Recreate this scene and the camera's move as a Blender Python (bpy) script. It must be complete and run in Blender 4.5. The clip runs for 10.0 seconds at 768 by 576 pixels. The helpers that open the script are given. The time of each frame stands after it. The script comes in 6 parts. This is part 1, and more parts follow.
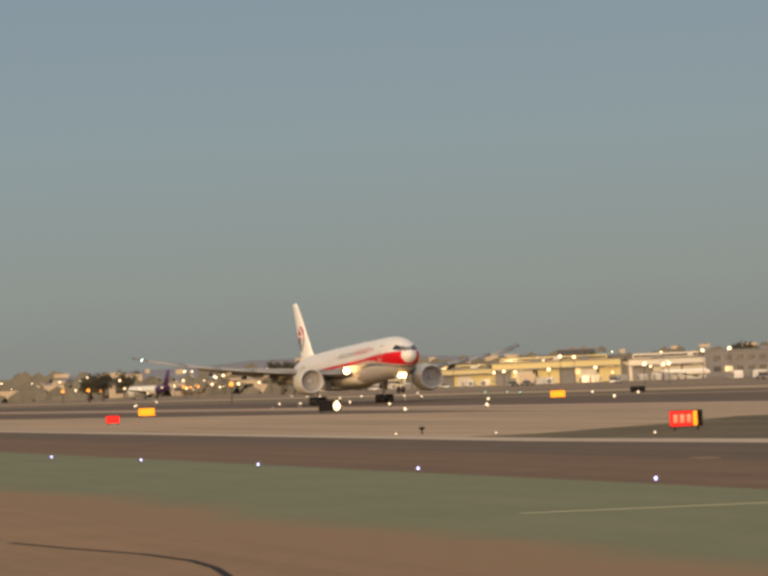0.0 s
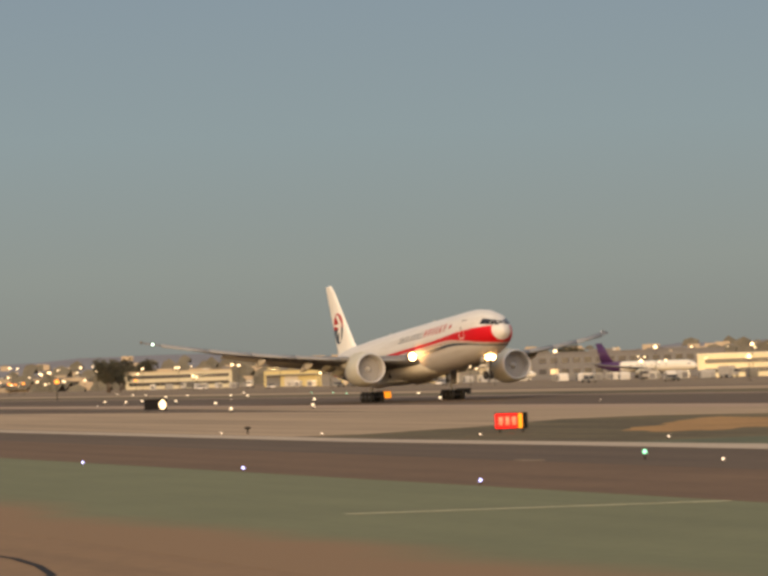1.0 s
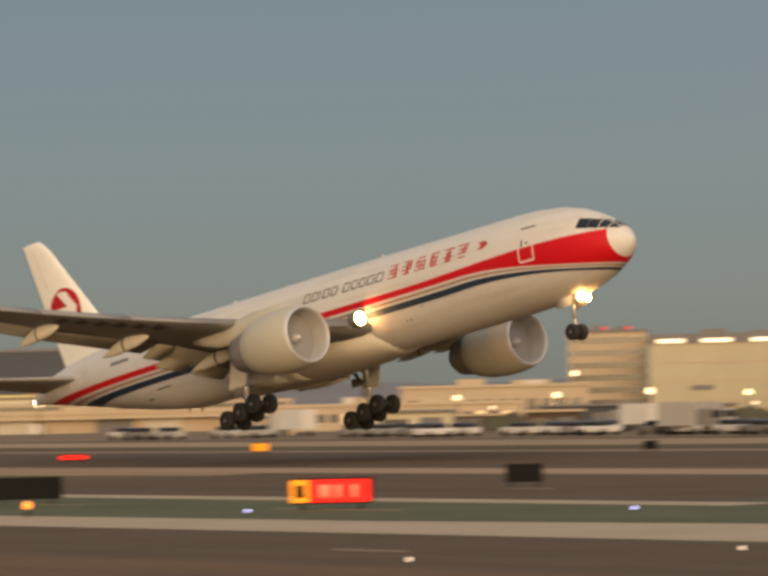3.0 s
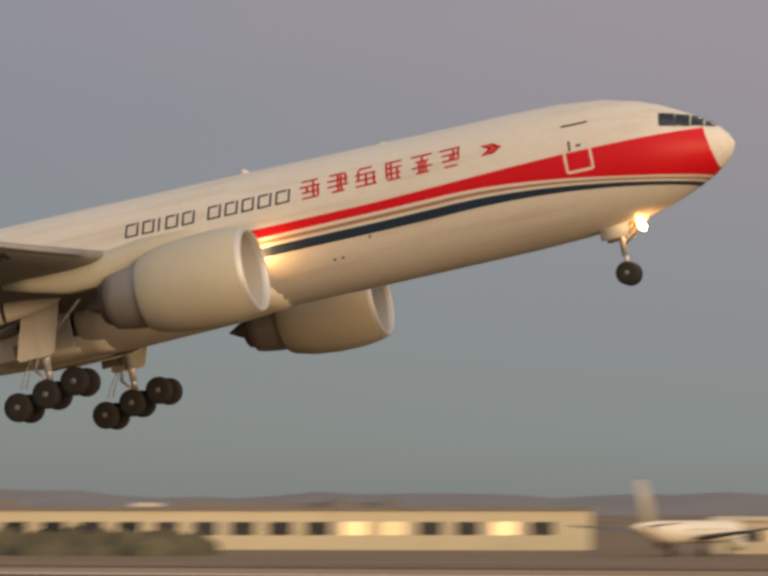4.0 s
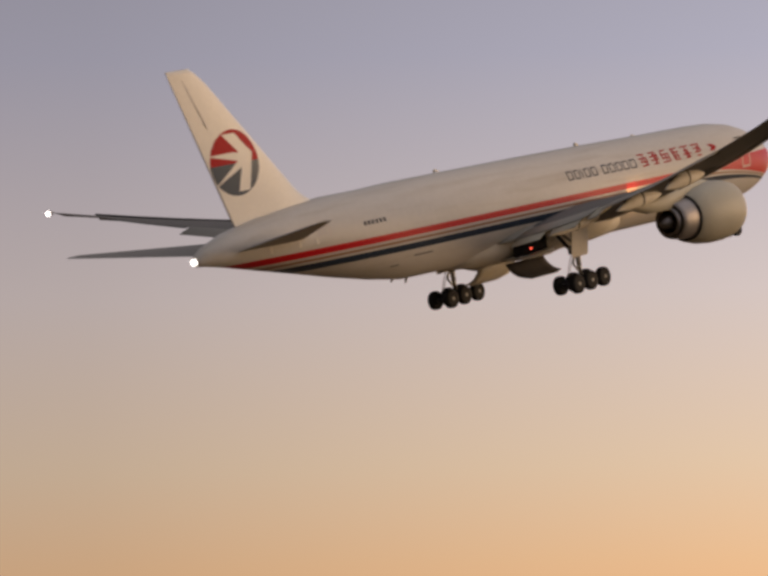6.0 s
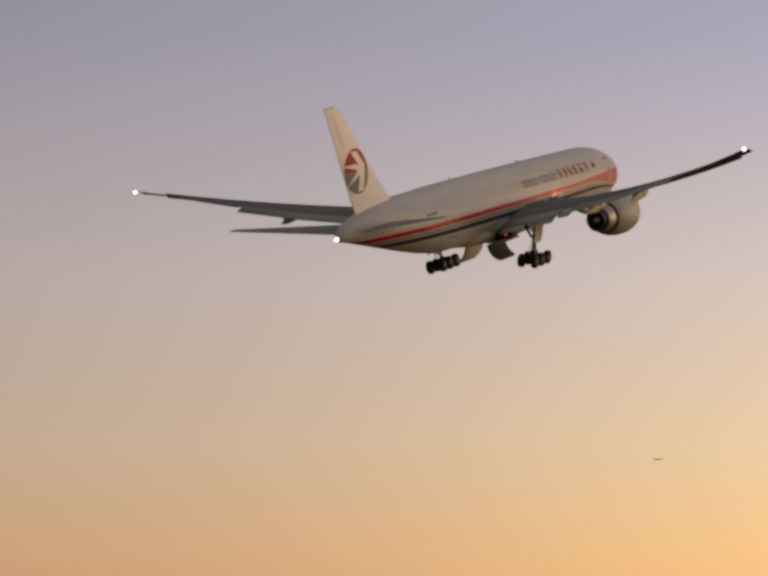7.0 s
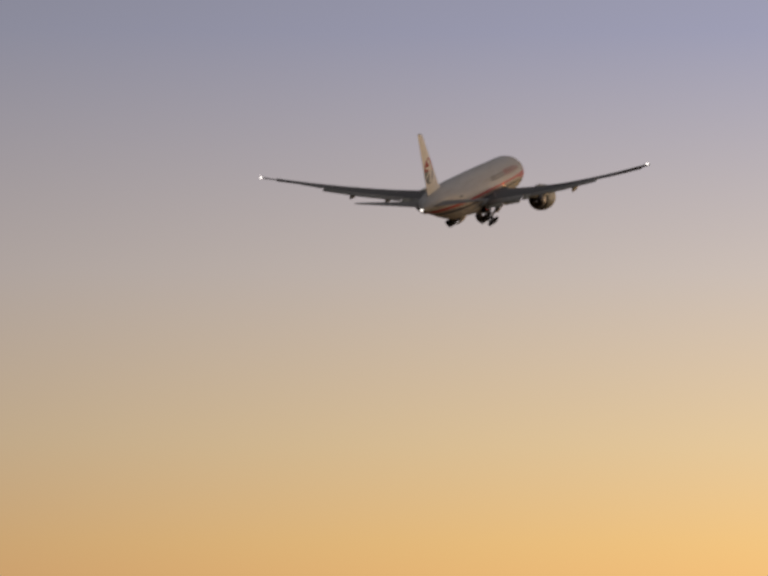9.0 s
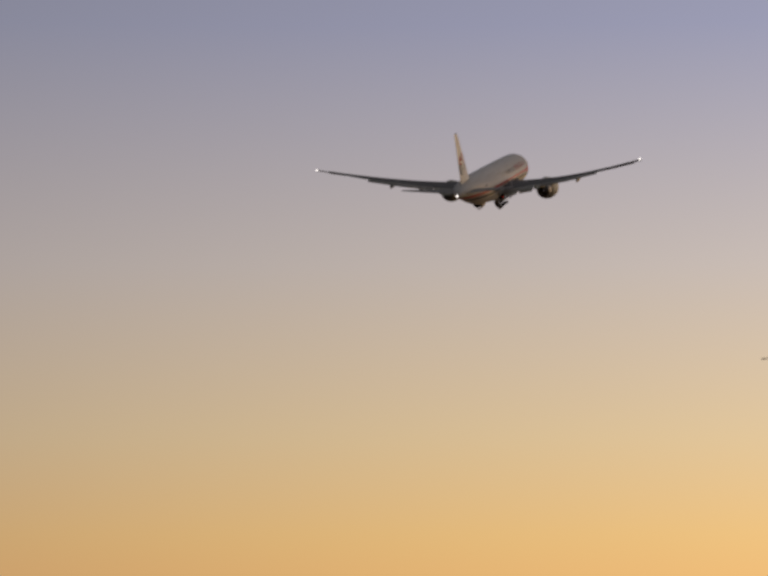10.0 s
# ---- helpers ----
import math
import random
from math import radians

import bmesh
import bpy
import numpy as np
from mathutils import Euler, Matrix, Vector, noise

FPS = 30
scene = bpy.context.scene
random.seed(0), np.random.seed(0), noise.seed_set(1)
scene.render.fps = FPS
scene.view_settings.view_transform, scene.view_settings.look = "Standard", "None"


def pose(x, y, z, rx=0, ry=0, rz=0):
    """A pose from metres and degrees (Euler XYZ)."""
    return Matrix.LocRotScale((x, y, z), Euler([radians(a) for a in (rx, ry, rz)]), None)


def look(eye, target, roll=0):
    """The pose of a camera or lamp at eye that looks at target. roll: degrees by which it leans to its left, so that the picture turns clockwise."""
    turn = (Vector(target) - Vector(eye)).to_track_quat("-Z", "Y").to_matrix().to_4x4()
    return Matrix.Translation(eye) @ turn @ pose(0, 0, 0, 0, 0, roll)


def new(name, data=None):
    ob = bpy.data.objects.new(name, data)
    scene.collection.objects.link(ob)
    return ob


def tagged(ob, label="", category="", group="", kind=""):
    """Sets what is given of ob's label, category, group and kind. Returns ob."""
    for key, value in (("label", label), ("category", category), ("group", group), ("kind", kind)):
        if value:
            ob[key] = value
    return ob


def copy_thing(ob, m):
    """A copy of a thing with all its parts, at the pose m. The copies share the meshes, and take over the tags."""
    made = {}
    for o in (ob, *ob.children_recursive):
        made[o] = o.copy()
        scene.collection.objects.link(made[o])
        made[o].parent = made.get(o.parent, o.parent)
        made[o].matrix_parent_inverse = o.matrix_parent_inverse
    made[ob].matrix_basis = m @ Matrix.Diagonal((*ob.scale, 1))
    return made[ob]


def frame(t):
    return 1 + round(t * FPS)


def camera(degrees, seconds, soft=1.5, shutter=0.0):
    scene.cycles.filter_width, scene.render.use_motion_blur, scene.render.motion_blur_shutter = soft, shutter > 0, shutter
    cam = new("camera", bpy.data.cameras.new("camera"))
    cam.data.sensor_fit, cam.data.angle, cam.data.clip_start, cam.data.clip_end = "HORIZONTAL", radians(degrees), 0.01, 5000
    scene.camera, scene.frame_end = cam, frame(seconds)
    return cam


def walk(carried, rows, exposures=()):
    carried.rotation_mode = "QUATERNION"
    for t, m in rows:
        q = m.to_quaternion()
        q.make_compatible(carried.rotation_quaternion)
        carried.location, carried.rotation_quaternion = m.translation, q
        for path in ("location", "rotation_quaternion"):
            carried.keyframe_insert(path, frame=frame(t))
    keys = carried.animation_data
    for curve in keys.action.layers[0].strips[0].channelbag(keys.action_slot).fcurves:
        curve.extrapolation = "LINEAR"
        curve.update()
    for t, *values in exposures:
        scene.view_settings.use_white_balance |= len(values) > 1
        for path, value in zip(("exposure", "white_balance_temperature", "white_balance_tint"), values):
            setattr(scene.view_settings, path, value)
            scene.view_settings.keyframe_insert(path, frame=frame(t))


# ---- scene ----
EYE_HEIGHT = 3.996
RUNWAY_Y = 147.29        # the runway's centre line runs along x at this y
HEADING = 1.05           # degrees by which the airliner points left of its track
cam = camera(12.911, 10.0, soft=3.3, shutter=0.22)
PAN = [
    (0.0, 91.504, 2.550, 73.545), (0.1, 91.485, 2.320, 73.314), (0.2, 91.465, 2.068, 73.068), (0.3, 91.446, 1.827, 72.809), (0.4, 91.429, 1.632, 72.537),
    (0.5, 91.415, 1.517, 72.254), (0.6, 91.406, 1.515, 71.965), (0.7, 91.401, 1.602, 71.668), (0.8, 91.397, 1.730, 71.351), (0.9, 91.395, 1.853, 71.004),
    (1.0, 91.393, 1.923, 70.614), (1.1, 91.390, 1.927, 70.183), (1.2, 91.389, 1.897, 69.714), (1.3, 91.388, 1.852, 69.201), (1.4, 91.387, 1.810, 68.637),
    (1.5, 91.385, 1.788, 68.017), (1.6, 91.382, 1.799, 67.341), (1.7, 91.378, 1.829, 66.608), (1.8, 91.375, 1.863, 65.813), (1.9, 91.376, 1.884, 64.949),
    (2.0, 91.382, 1.876, 64.008), (2.1, 91.393, 1.831, 62.982), (2.2, 91.407, 1.759, 61.866), (2.3, 91.427, 1.673, 60.653), (2.4, 91.457, 1.587, 59.342),
    (2.5, 91.498, 1.514, 57.929), (2.6, 91.552, 1.470, 56.428), (2.7, 91.619, 1.447, 54.833), (2.8, 91.697, 1.420, 53.104), (2.9, 91.787, 1.364, 51.199),
    (3.0, 91.890, 1.254, 49.071), (3.1, 92.010, 1.077, 46.669), (3.2, 92.142, 0.888, 44.085), (3.3, 92.287, 0.726, 41.360), (3.4, 92.450, 0.576, 38.432),
    (3.5, 92.632, 0.439, 35.311), (3.6, 92.832, 0.316, 32.007), (3.7, 93.046, 0.208, 28.532), (3.8, 93.273, 0.114, 24.901), (3.9, 93.506, 0.036, 21.133),
    (4.0, 93.739, -0.025, 17.254), (4.1, 93.963, -0.069, 13.297), (4.2, 94.170, -0.096, 9.303), (4.3, 94.347, -0.105, 5.323), (4.4, 94.482, -0.100, 1.411),
    (4.5, 94.601, -0.071, -2.498), (4.6, 94.708, 0.007, -6.390), (4.7, 94.791, 0.130, -10.182), (4.8, 94.869, 0.275, -13.878), (4.9, 94.965, 0.417, -17.489),
    (5.0, 95.095, 0.530, -21.036), (5.1, 95.273, 0.604, -24.502), (5.2, 95.479, 0.655, -27.826), (5.3, 95.689, 0.701, -30.976), (5.4, 95.884, 0.755, -33.933),
    (5.5, 96.048, 0.835, -36.685), (5.6, 96.196, 0.950, -39.255), (5.7, 96.321, 1.059, -41.650), (5.8, 96.399, 1.115, -43.865), (5.9, 96.439, 1.121, -45.929),
    (6.0, 96.448, 1.087, -47.855), (6.1, 96.436, 1.018, -49.655), (6.2, 96.408, 0.922, -51.341), (6.3, 96.370, 0.808, -52.922), (6.4, 96.327, 0.683, -54.407),
    (6.5, 96.284, 0.553, -55.804), (6.6, 96.243, 0.428, -57.119), (6.7, 96.209, 0.314, -58.357), (6.8, 96.185, 0.219, -59.524), (6.9, 96.165, 0.134, -60.636),
    (7.0, 96.149, 0.050, -61.680), (7.1, 96.143, -0.032, -62.627), (7.2, 96.147, -0.113, -63.490), (7.3, 96.155, -0.190, -64.283), (7.4, 96.163, -0.260, -65.019),
    (7.5, 96.165, -0.320, -65.711), (7.6, 96.162, -0.367, -66.353), (7.7, 96.157, -0.403, -66.941), (7.8, 96.149, -0.432, -67.493), (7.9, 96.140, -0.458, -68.027),
    (8.0, 96.131, -0.485, -68.561), (8.1, 96.121, -0.522, -69.108), (8.2, 96.109, -0.565, -69.660), (8.3, 96.096, -0.602, -70.201), (8.4, 96.084, -0.623, -70.715),
    (8.5, 96.074, -0.616, -71.188), (8.6, 96.068, -0.569, -71.622), (8.7, 96.063, -0.489, -72.029), (8.8, 96.060, -0.395, -72.409), (8.9, 96.056, -0.304, -72.762),
    (9.0, 96.050, -0.235, -73.087), (9.1, 96.040, -0.192, -73.377), (9.2, 96.029, -0.163, -73.635), (9.3, 96.017, -0.141, -73.871), (9.4, 96.004, -0.120, -74.097),
    (9.5, 95.992, -0.092, -74.324), (9.6, 95.980, -0.058, -74.553), (9.7, 95.967, -0.021, -74.779), (9.8, 95.955, 0.017, -74.999), (9.9, 95.943, 0.055, -75.211),
    (10.0, 95.930, 0.093, -75.414),
]
walk(cam, [(t, pose(0, 0, EYE_HEIGHT, rx, ry, rz)) for t, rx, ry, rz in PAN],
     exposures=[(0.0, 0.0, 6600, 10), (1.5, 0.02, 6750, 10), (2.0, -0.05, 6800, 10), (2.5, -0.1, 6850, 10), (3.2, -0.29, 6750, 10), (4.3, -0.29, 6650, 11), (4.5, -0.18, 6650, 11), (4.7, -0.08, 6600, 12), (5.0, -0.15, 6550, 14), (5.2, -0.32, 6550, 15),
                (5.5, -0.56, 6550, 17), (6.0, -1.02, 6550, 18), (6.8, -1.48, 6600, 18), (7.5, -1.72, 6560, 17), (8.0, -1.87, 6480, 15), (9.0, -2.1, 6330, 15), (10.0, -2.22, 6230, 15)])

# ---- world and sun ----
world = bpy.data.worlds.new("evening_sky")
scene.world = world
world.use_nodes = True
wn = world.node_tree
coords = wn.nodes.new("ShaderNodeTexCoord")
parts_xyz = wn.nodes.new("ShaderNodeSeparateXYZ")
wn.links.new(coords.outputs["Generated"], parts_xyz.inputs[0])


def to_linear(c, gain):
    return tuple(gain * ((v / 255 + 0.055) / 1.055) ** 2.4 for v in c) + (1,)


def sky_ramp(gain, stops):
    """Colours of the sky by height: 0 is the horizon, 1 the zenith."""
    r = wn.nodes.new("ShaderNodeValToRGB")
    els = r.color_ramp.elements
    els[0].position, els[0].color = stops[0][0], to_linear(stops[0][1], gain)
    els[1].position, els[1].color = stops[-1][0], to_linear(stops[-1][1], 1)
    for p, c in stops[1:-1]:
        els.new(p).color = to_linear(c, gain if p < 0.25 else 1)
    wn.links.new(parts_xyz.outputs["Z"], r.inputs["Fac"])
    return r.outputs["Color"]


def sky_mix(a, b, x0, x1):
    """Passes from a to b as the direction turns from x0 to x1 towards the west."""
    m = wn.nodes.new("ShaderNodeMapRange")
    m.interpolation_type = "SMOOTHSTEP"
    m.inputs["From Min"].default_value, m.inputs["From Max"].default_value = x0, x1
    wn.links.new(parts_xyz.outputs["X"], m.inputs["Value"])
    mix = wn.nodes.new("ShaderNodeMix")
    mix.data_type = "RGBA"
    wn.links.new(m.outputs["Result"], mix.inputs["Factor"])
    wn.links.new(a, mix.inputs["A"])
    wn.links.new(b, mix.inputs["B"])
    return mix.outputs["Result"]


ZENITH = ((0.30, (169, 171, 182)), (0.5, (190, 188, 191)), (1.0, (188, 189, 195)))
east = sky_ramp(1.0, ((0.0, (134, 136, 130)), (0.03, (143, 150, 145)), (0.07, (141, 156, 160)), (0.12, (134, 151, 163)), *ZENITH))
north = sky_ramp(1.12, ((0.0, (134, 139, 138)), (0.02, (142, 150, 149)), (0.06, (147, 150, 154)), (0.14, (167, 156, 164)), *ZENITH))
west = sky_ramp(2.0, ((0.0, (214, 158, 110)), (0.03, (210, 172, 128)), (0.06, (202, 180, 150)), (0.11, (188, 178, 171)), (0.18, (155, 156, 167)), *ZENITH))
glow = sky_ramp(2.0, ((0.0, (238, 178, 104)), (0.03, (235, 192, 122)), (0.06, (222, 195, 148)), (0.11, (197, 185, 172)), (0.18, (153, 154, 172)), *ZENITH))
evening = sky_mix(sky_mix(sky_mix(east, north, -0.75, 0.0), west, 0.16, 0.84), glow, 0.84, 0.99)
wn.links.new(evening, wn.nodes["Background"].inputs["Color"])
# the sky brightens steadily towards the sunset
bearing = wn.nodes.new("ShaderNodeMath")
bearing.operation = "ARCTAN2"
wn.links.new(parts_xyz.outputs["X"], bearing.inputs[0])
wn.links.new(parts_xyz.outputs["Y"], bearing.inputs[1])
rise = wn.nodes.new("ShaderNodeMapRange")
for key, value in zip(("From Min", "From Max", "To Min", "To Max"), (radians(43), radians(86), 0.0, 1.42)):
    rise.inputs[key].default_value = value
wn.links.new(bearing.outputs[0], rise.inputs["Value"])
gain = wn.nodes.new("ShaderNodeMath")
gain.operation, gain.inputs[0].default_value = "POWER", 2.0
wn.links.new(rise.outputs["Result"], gain.inputs[1])
wn.links.new(gain.outputs[0], wn.nodes["Background"].inputs["Strength"])
sun_data = bpy.data.lights.new("sun", "SUN")
sun_data.energy, sun_data.angle, sun_data.color = 3.4, radians(32), (1.0, 0.67, 0.33)
sun = new("sun", sun_data)
sun.matrix_world = look((260, -210, 50), (0, 0, 0))

# ---- materials ----
def material(name, color, rough=0.6, metal=0.0, vary=0.12, scale=3.0, bump=0.0, glow=0.0, coat=0.0, spread=0.0, gloss=None, streak=0.0):
    """A surface with two scales of variation, in metres, and random variation between pieces."""
    m = bpy.data.materials.new(name)
    m.use_nodes = True
    nt = m.node_tree
    b = nt.nodes["Principled BSDF"]
    b.inputs["Roughness"].default_value = rough
    b.inputs["Metallic"].default_value = metal
    b.inputs["Coat Weight"].default_value = coat
    b.inputs["Specular IOR Level"].default_value = 0.5 if rough < 0.4 or metal else 0.25
    if gloss is not None:
        b.inputs["Specular IOR Level"].default_value = gloss
    co = nt.nodes.new("ShaderNodeTexCoord")
    big, fine = nt.nodes.new("ShaderNodeTexNoise"), nt.nodes.new("ShaderNodeTexNoise")
    big.inputs["Scale"].default_value, big.inputs["Detail"].default_value = 1.0 / scale, 4
    fine.inputs["Scale"].default_value, fine.inputs["Detail"].default_value = 14.0 / scale, 6
    for n in (big, fine):
        nt.links.new(co.outputs["Object"], n.inputs["Vector"])
    add = nt.nodes.new("ShaderNodeMath")
    add.operation = "ADD"
    nt.links.new(big.outputs["Fac"], add.inputs[0])
    nt.links.new(fine.outputs["Fac"], add.inputs[1])
    rng = nt.nodes.new("ShaderNodeMapRange")
    rng.inputs["From Min"].default_value, rng.inputs["From Max"].default_value = 0.6, 1.4
    rng.inputs["To Min"].default_value, rng.inputs["To Max"].default_value = 1 - vary, 1 + vary
    nt.links.new(add.outputs[0], rng.inputs["Value"])
    mul = nt.nodes.new("ShaderNodeVectorMath")
    mul.operation = "SCALE"
    mul.inputs[0].default_value = color
    nt.links.new(rng.outputs[0], mul.inputs["Scale"])
    last = mul.outputs[0]
    if spread:
        info = nt.nodes.new("ShaderNodeObjectInfo")
        r2 = nt.nodes.new("ShaderNodeMapRange")
        r2.inputs["To Min"].default_value, r2.inputs["To Max"].default_value = 1 - spread, 1 + spread
        nt.links.new(info.outputs["Random"], r2.inputs["Value"])
        m2 = nt.nodes.new("ShaderNodeVectorMath")
        m2.operation = "SCALE"
        nt.links.new(last, m2.inputs[0])
        nt.links.new(r2.outputs[0], m2.inputs["Scale"])
        last = m2.outputs[0]
    if streak:
        # worn lanes and seams that run along the pavement
        along = nt.nodes.new("ShaderNodeVectorMath")
        along.operation, along.inputs[1].default_value = "MULTIPLY", (0.012, 0.55, 1.0)
        nt.links.new(co.outputs["Object"], along.inputs[0])
        lane = nt.nodes.new("ShaderNodeTexNoise")
        lane.inputs["Scale"].default_value, lane.inputs["Detail"].default_value = 1.0, 5
        nt.links.new(along.outputs[0], lane.inputs["Vector"])
        r3 = nt.nodes.new("ShaderNodeMapRange")
        for key, value in zip(("From Min", "From Max", "To Min", "To Max"), (0.3, 0.7, 1 - streak, 1 + streak)):
            r3.inputs[key].default_value = value
        nt.links.new(lane.outputs["Fac"], r3.inputs["Value"])
        m3 = nt.nodes.new("ShaderNodeVectorMath")
        m3.operation = "SCALE"
        nt.links.new(last, m3.inputs[0])
        nt.links.new(r3.outputs[0], m3.inputs["Scale"])
        last = m3.outputs[0]
    nt.links.new(last, b.inputs["Base Color"])
    if bump:
        bp = nt.nodes.new("ShaderNodeBump")
        bp.inputs["Distance"].default_value = bump
        nt.links.new(fine.outputs["Fac"], bp.inputs["Height"])
        nt.links.new(bp.outputs[0], b.inputs["Normal"])
    if glow:
        b.inputs["Emission Color"].default_value = (*color, 1)
        b.inputs["Emission Strength"].default_value = glow
    return m


def livery():
    """Cream-white fuselage paint with a red band over a dark blue one that sweep up into a red wedge on the nose."""
    # cream set darker than the fin's, for the weaker light on the fuselage
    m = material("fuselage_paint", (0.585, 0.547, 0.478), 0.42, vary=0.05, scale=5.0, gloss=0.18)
    nt = m.node_tree
    b = nt.nodes["Principled BSDF"]
    white = b.inputs["Base Color"].links[0].from_socket
    co = nt.nodes.new("ShaderNodeTexCoord")
    sep = nt.nodes.new("ShaderNodeSeparateXYZ")
    nt.links.new(co.outputs["Object"], sep.inputs[0])
    X, Z = sep.outputs["X"], sep.outputs["Z"]
    # grime in streaks along the airflow
    stretch = nt.nodes.new("ShaderNodeVectorMath")
    stretch.operation, stretch.inputs[1].default_value = "MULTIPLY", (0.16, 1.3, 1.9)
    nt.links.new(co.outputs["Object"], stretch.inputs[0])
    streak = nt.nodes.new("ShaderNodeTexNoise")
    streak.inputs["Scale"].default_value, streak.inputs["Detail"].default_value = 1.0, 7
    nt.links.new(stretch.outputs[0], streak.inputs["Vector"])
    grime = nt.nodes.new("ShaderNodeMapRange")
    for key, value in zip(("From Min", "From Max", "To Min", "To Max"), (0.50, 0.78, 0.0, 0.5)):
        grime.inputs[key].default_value = value
    nt.links.new(streak.outputs["Fac"], grime.inputs["Value"])
    dirty = nt.nodes.new("ShaderNodeMix")
    dirty.data_type = "RGBA"
    dirty.inputs["B"].default_value = (0.42, 0.36, 0.27, 1)
    nt.links.new(grime.outputs["Result"], dirty.inputs["Factor"])
    nt.links.new(white, dirty.inputs["A"])
    white = dirty.outputs["Result"]

    def math2(op, a, c):
        n = nt.nodes.new("ShaderNodeMath")
        n.operation = op
        for k, v in enumerate((a, c)):
            if isinstance(v, (int, float)):
                n.inputs[k].default_value = v
            else:
                nt.links.new(v, n.inputs[k])
        return n.outputs[0]

    def ramp(v, x0, x1, y0, y1):
        n = nt.nodes.new("ShaderNodeMapRange")
        n.interpolation_type = "SMOOTHSTEP"
        for k, val in zip(("From Min", "From Max", "To Min", "To Max"), (x0, x1, y0, y1)):
            n.inputs[k].default_value = val
        nt.links.new(v, n.inputs["Value"])
        return n.outputs[0]

    def band(lo, hi):
        return math2("MULTIPLY", math2("GREATER_THAN", Z, lo), math2("LESS_THAN", Z, hi))

    lift = nt.nodes.new("ShaderNodeMapRange")
    for k, val in zip(("From Min", "From Max", "To Min", "To Max"), (-31.0, 16.0, 0.47, 0.0)):
        lift.inputs[k].default_value = val
    nt.links.new(X, lift.inputs["Value"])
    Z = math2("SUBTRACT", Z, lift.outputs[0])
    drop = ramp(X, 19.0, 35.4, 0.0, 1.84)
    red_low = math2("SUBTRACT", 5.39, drop)
    red_top = math2("ADD", 5.81, ramp(X, 14.0, 26.0, 0.0, 0.18))
    tan_top = math2("SUBTRACT", red_low, ramp(X, 18.0, 28.0, 0.15, 0.09))
    blue_top = math2("SUBTRACT", red_low, ramp(X, 18.0, 28.0, 0.46, 0.27))
    bounds = ((red_low, red_top, (0.50, 0.007, 0.012)),
              (math2("SUBTRACT", tan_top, ramp(X, 18.0, 28.0, 0.17, 0.09)), tan_top, (0.30, 0.17, 0.11)),
              (math2("SUBTRACT", blue_top, ramp(X, 18.0, 29.0, 0.42, 0.16)), blue_top, (0.018, 0.032, 0.055)))
    last = white
    radome = math2("LESS_THAN", math2("ADD", X, math2("MULTIPLY", Z, 0.15)), 31.62)
    for lo, hi, color in bounds:
        mix = nt.nodes.new("ShaderNodeMix")
        mix.data_type = "RGBA"
        nt.links.new(math2("MULTIPLY", band(lo, hi), radome), mix.inputs["Factor"])
        nt.links.new(last, mix.inputs["A"])
        mix.inputs["B"].default_value = (*color, 1)
        last = mix.outputs["Result"]
    nt.links.new(last, b.inputs["Base Color"])
    return m


PAINT = livery()
# lighter copy of the cream paint: the stronger sunlight on the fin is in its colour
SUNLIT_CREAM = material("sunlit_cream_paint", (0.79, 0.74, 0.63), 0.42, vary=0.05, scale=4.0, gloss=0.3)
WHITE = material("white_paint", (0.66, 0.61, 0.50), 0.55, vary=0.07, scale=4.0)
GREY = material("grey_wing_paint", (0.175, 0.168, 0.157), 0.7, vary=0.10, scale=3.0, gloss=0.05)
NACELLE = material("nacelle_paint", (0.445, 0.412, 0.315), 0.5, vary=0.07, scale=2.0)
FLAP = material("flap_paint", (0.29, 0.268, 0.22), 0.55, vary=0.1, scale=2.0)
DUCT = material("pale_inlet_lining", (0.40, 0.38, 0.35), 0.6, vary=0.08, scale=1.0)
FAN = material("fan_blade_metal", (0.25, 0.237, 0.222), 0.75, 0.0, vary=0.1, scale=0.5)
LIP = material("bare_aluminium", (0.52, 0.50, 0.46), 0.55, 0.5, vary=0.06, scale=1.0)
COWL = material("brushed_core_cowl", (0.30, 0.275, 0.255), 0.5, 0.6, vary=0.12, scale=0.8)
HOT = material("heat_stained_metal", (0.20, 0.18, 0.165), 0.45, 0.9, vary=0.2, scale=0.8)
DARK = material("dark_metal", (0.05, 0.05, 0.052), 0.55, 0.6, vary=0.2, scale=0.5)
GLASS = material("cockpit_glass", (0.010, 0.011, 0.014), 0.16, vary=0.0, coat=0.0)
RUBBER = material("tyre_rubber", (0.022, 0.021, 0.02), 0.8, vary=0.2, scale=0.4)
CHROME = material("polished_piston", (0.86, 0.84, 0.80), 0.25, 0.6, vary=0.04, scale=0.5)
STEEL = material("gear_steel", (0.55, 0.54, 0.50), 0.4, 0.5, vary=0.1, scale=0.6)
HUB = material("wheel_hub", (0.20, 0.19, 0.175), 0.5, 0.6, vary=0.1, scale=0.3)
INK = material("dark_lettering", (0.06, 0.065, 0.075), 0.45, vary=0.05)
RED = material("red_marking", (0.42, 0.014, 0.016), 0.5, vary=0.05, gloss=0.1)
NAVY = material("navy_marking", (0.02, 0.045, 0.075), 0.4, vary=0.05)
DOOR_LINE = material("door_edge_paint", (0.60, 0.50, 0.44), 0.5, vary=0.05)
LINE = material("panel_line", (0.52, 0.48, 0.43), 0.5, vary=0.05)
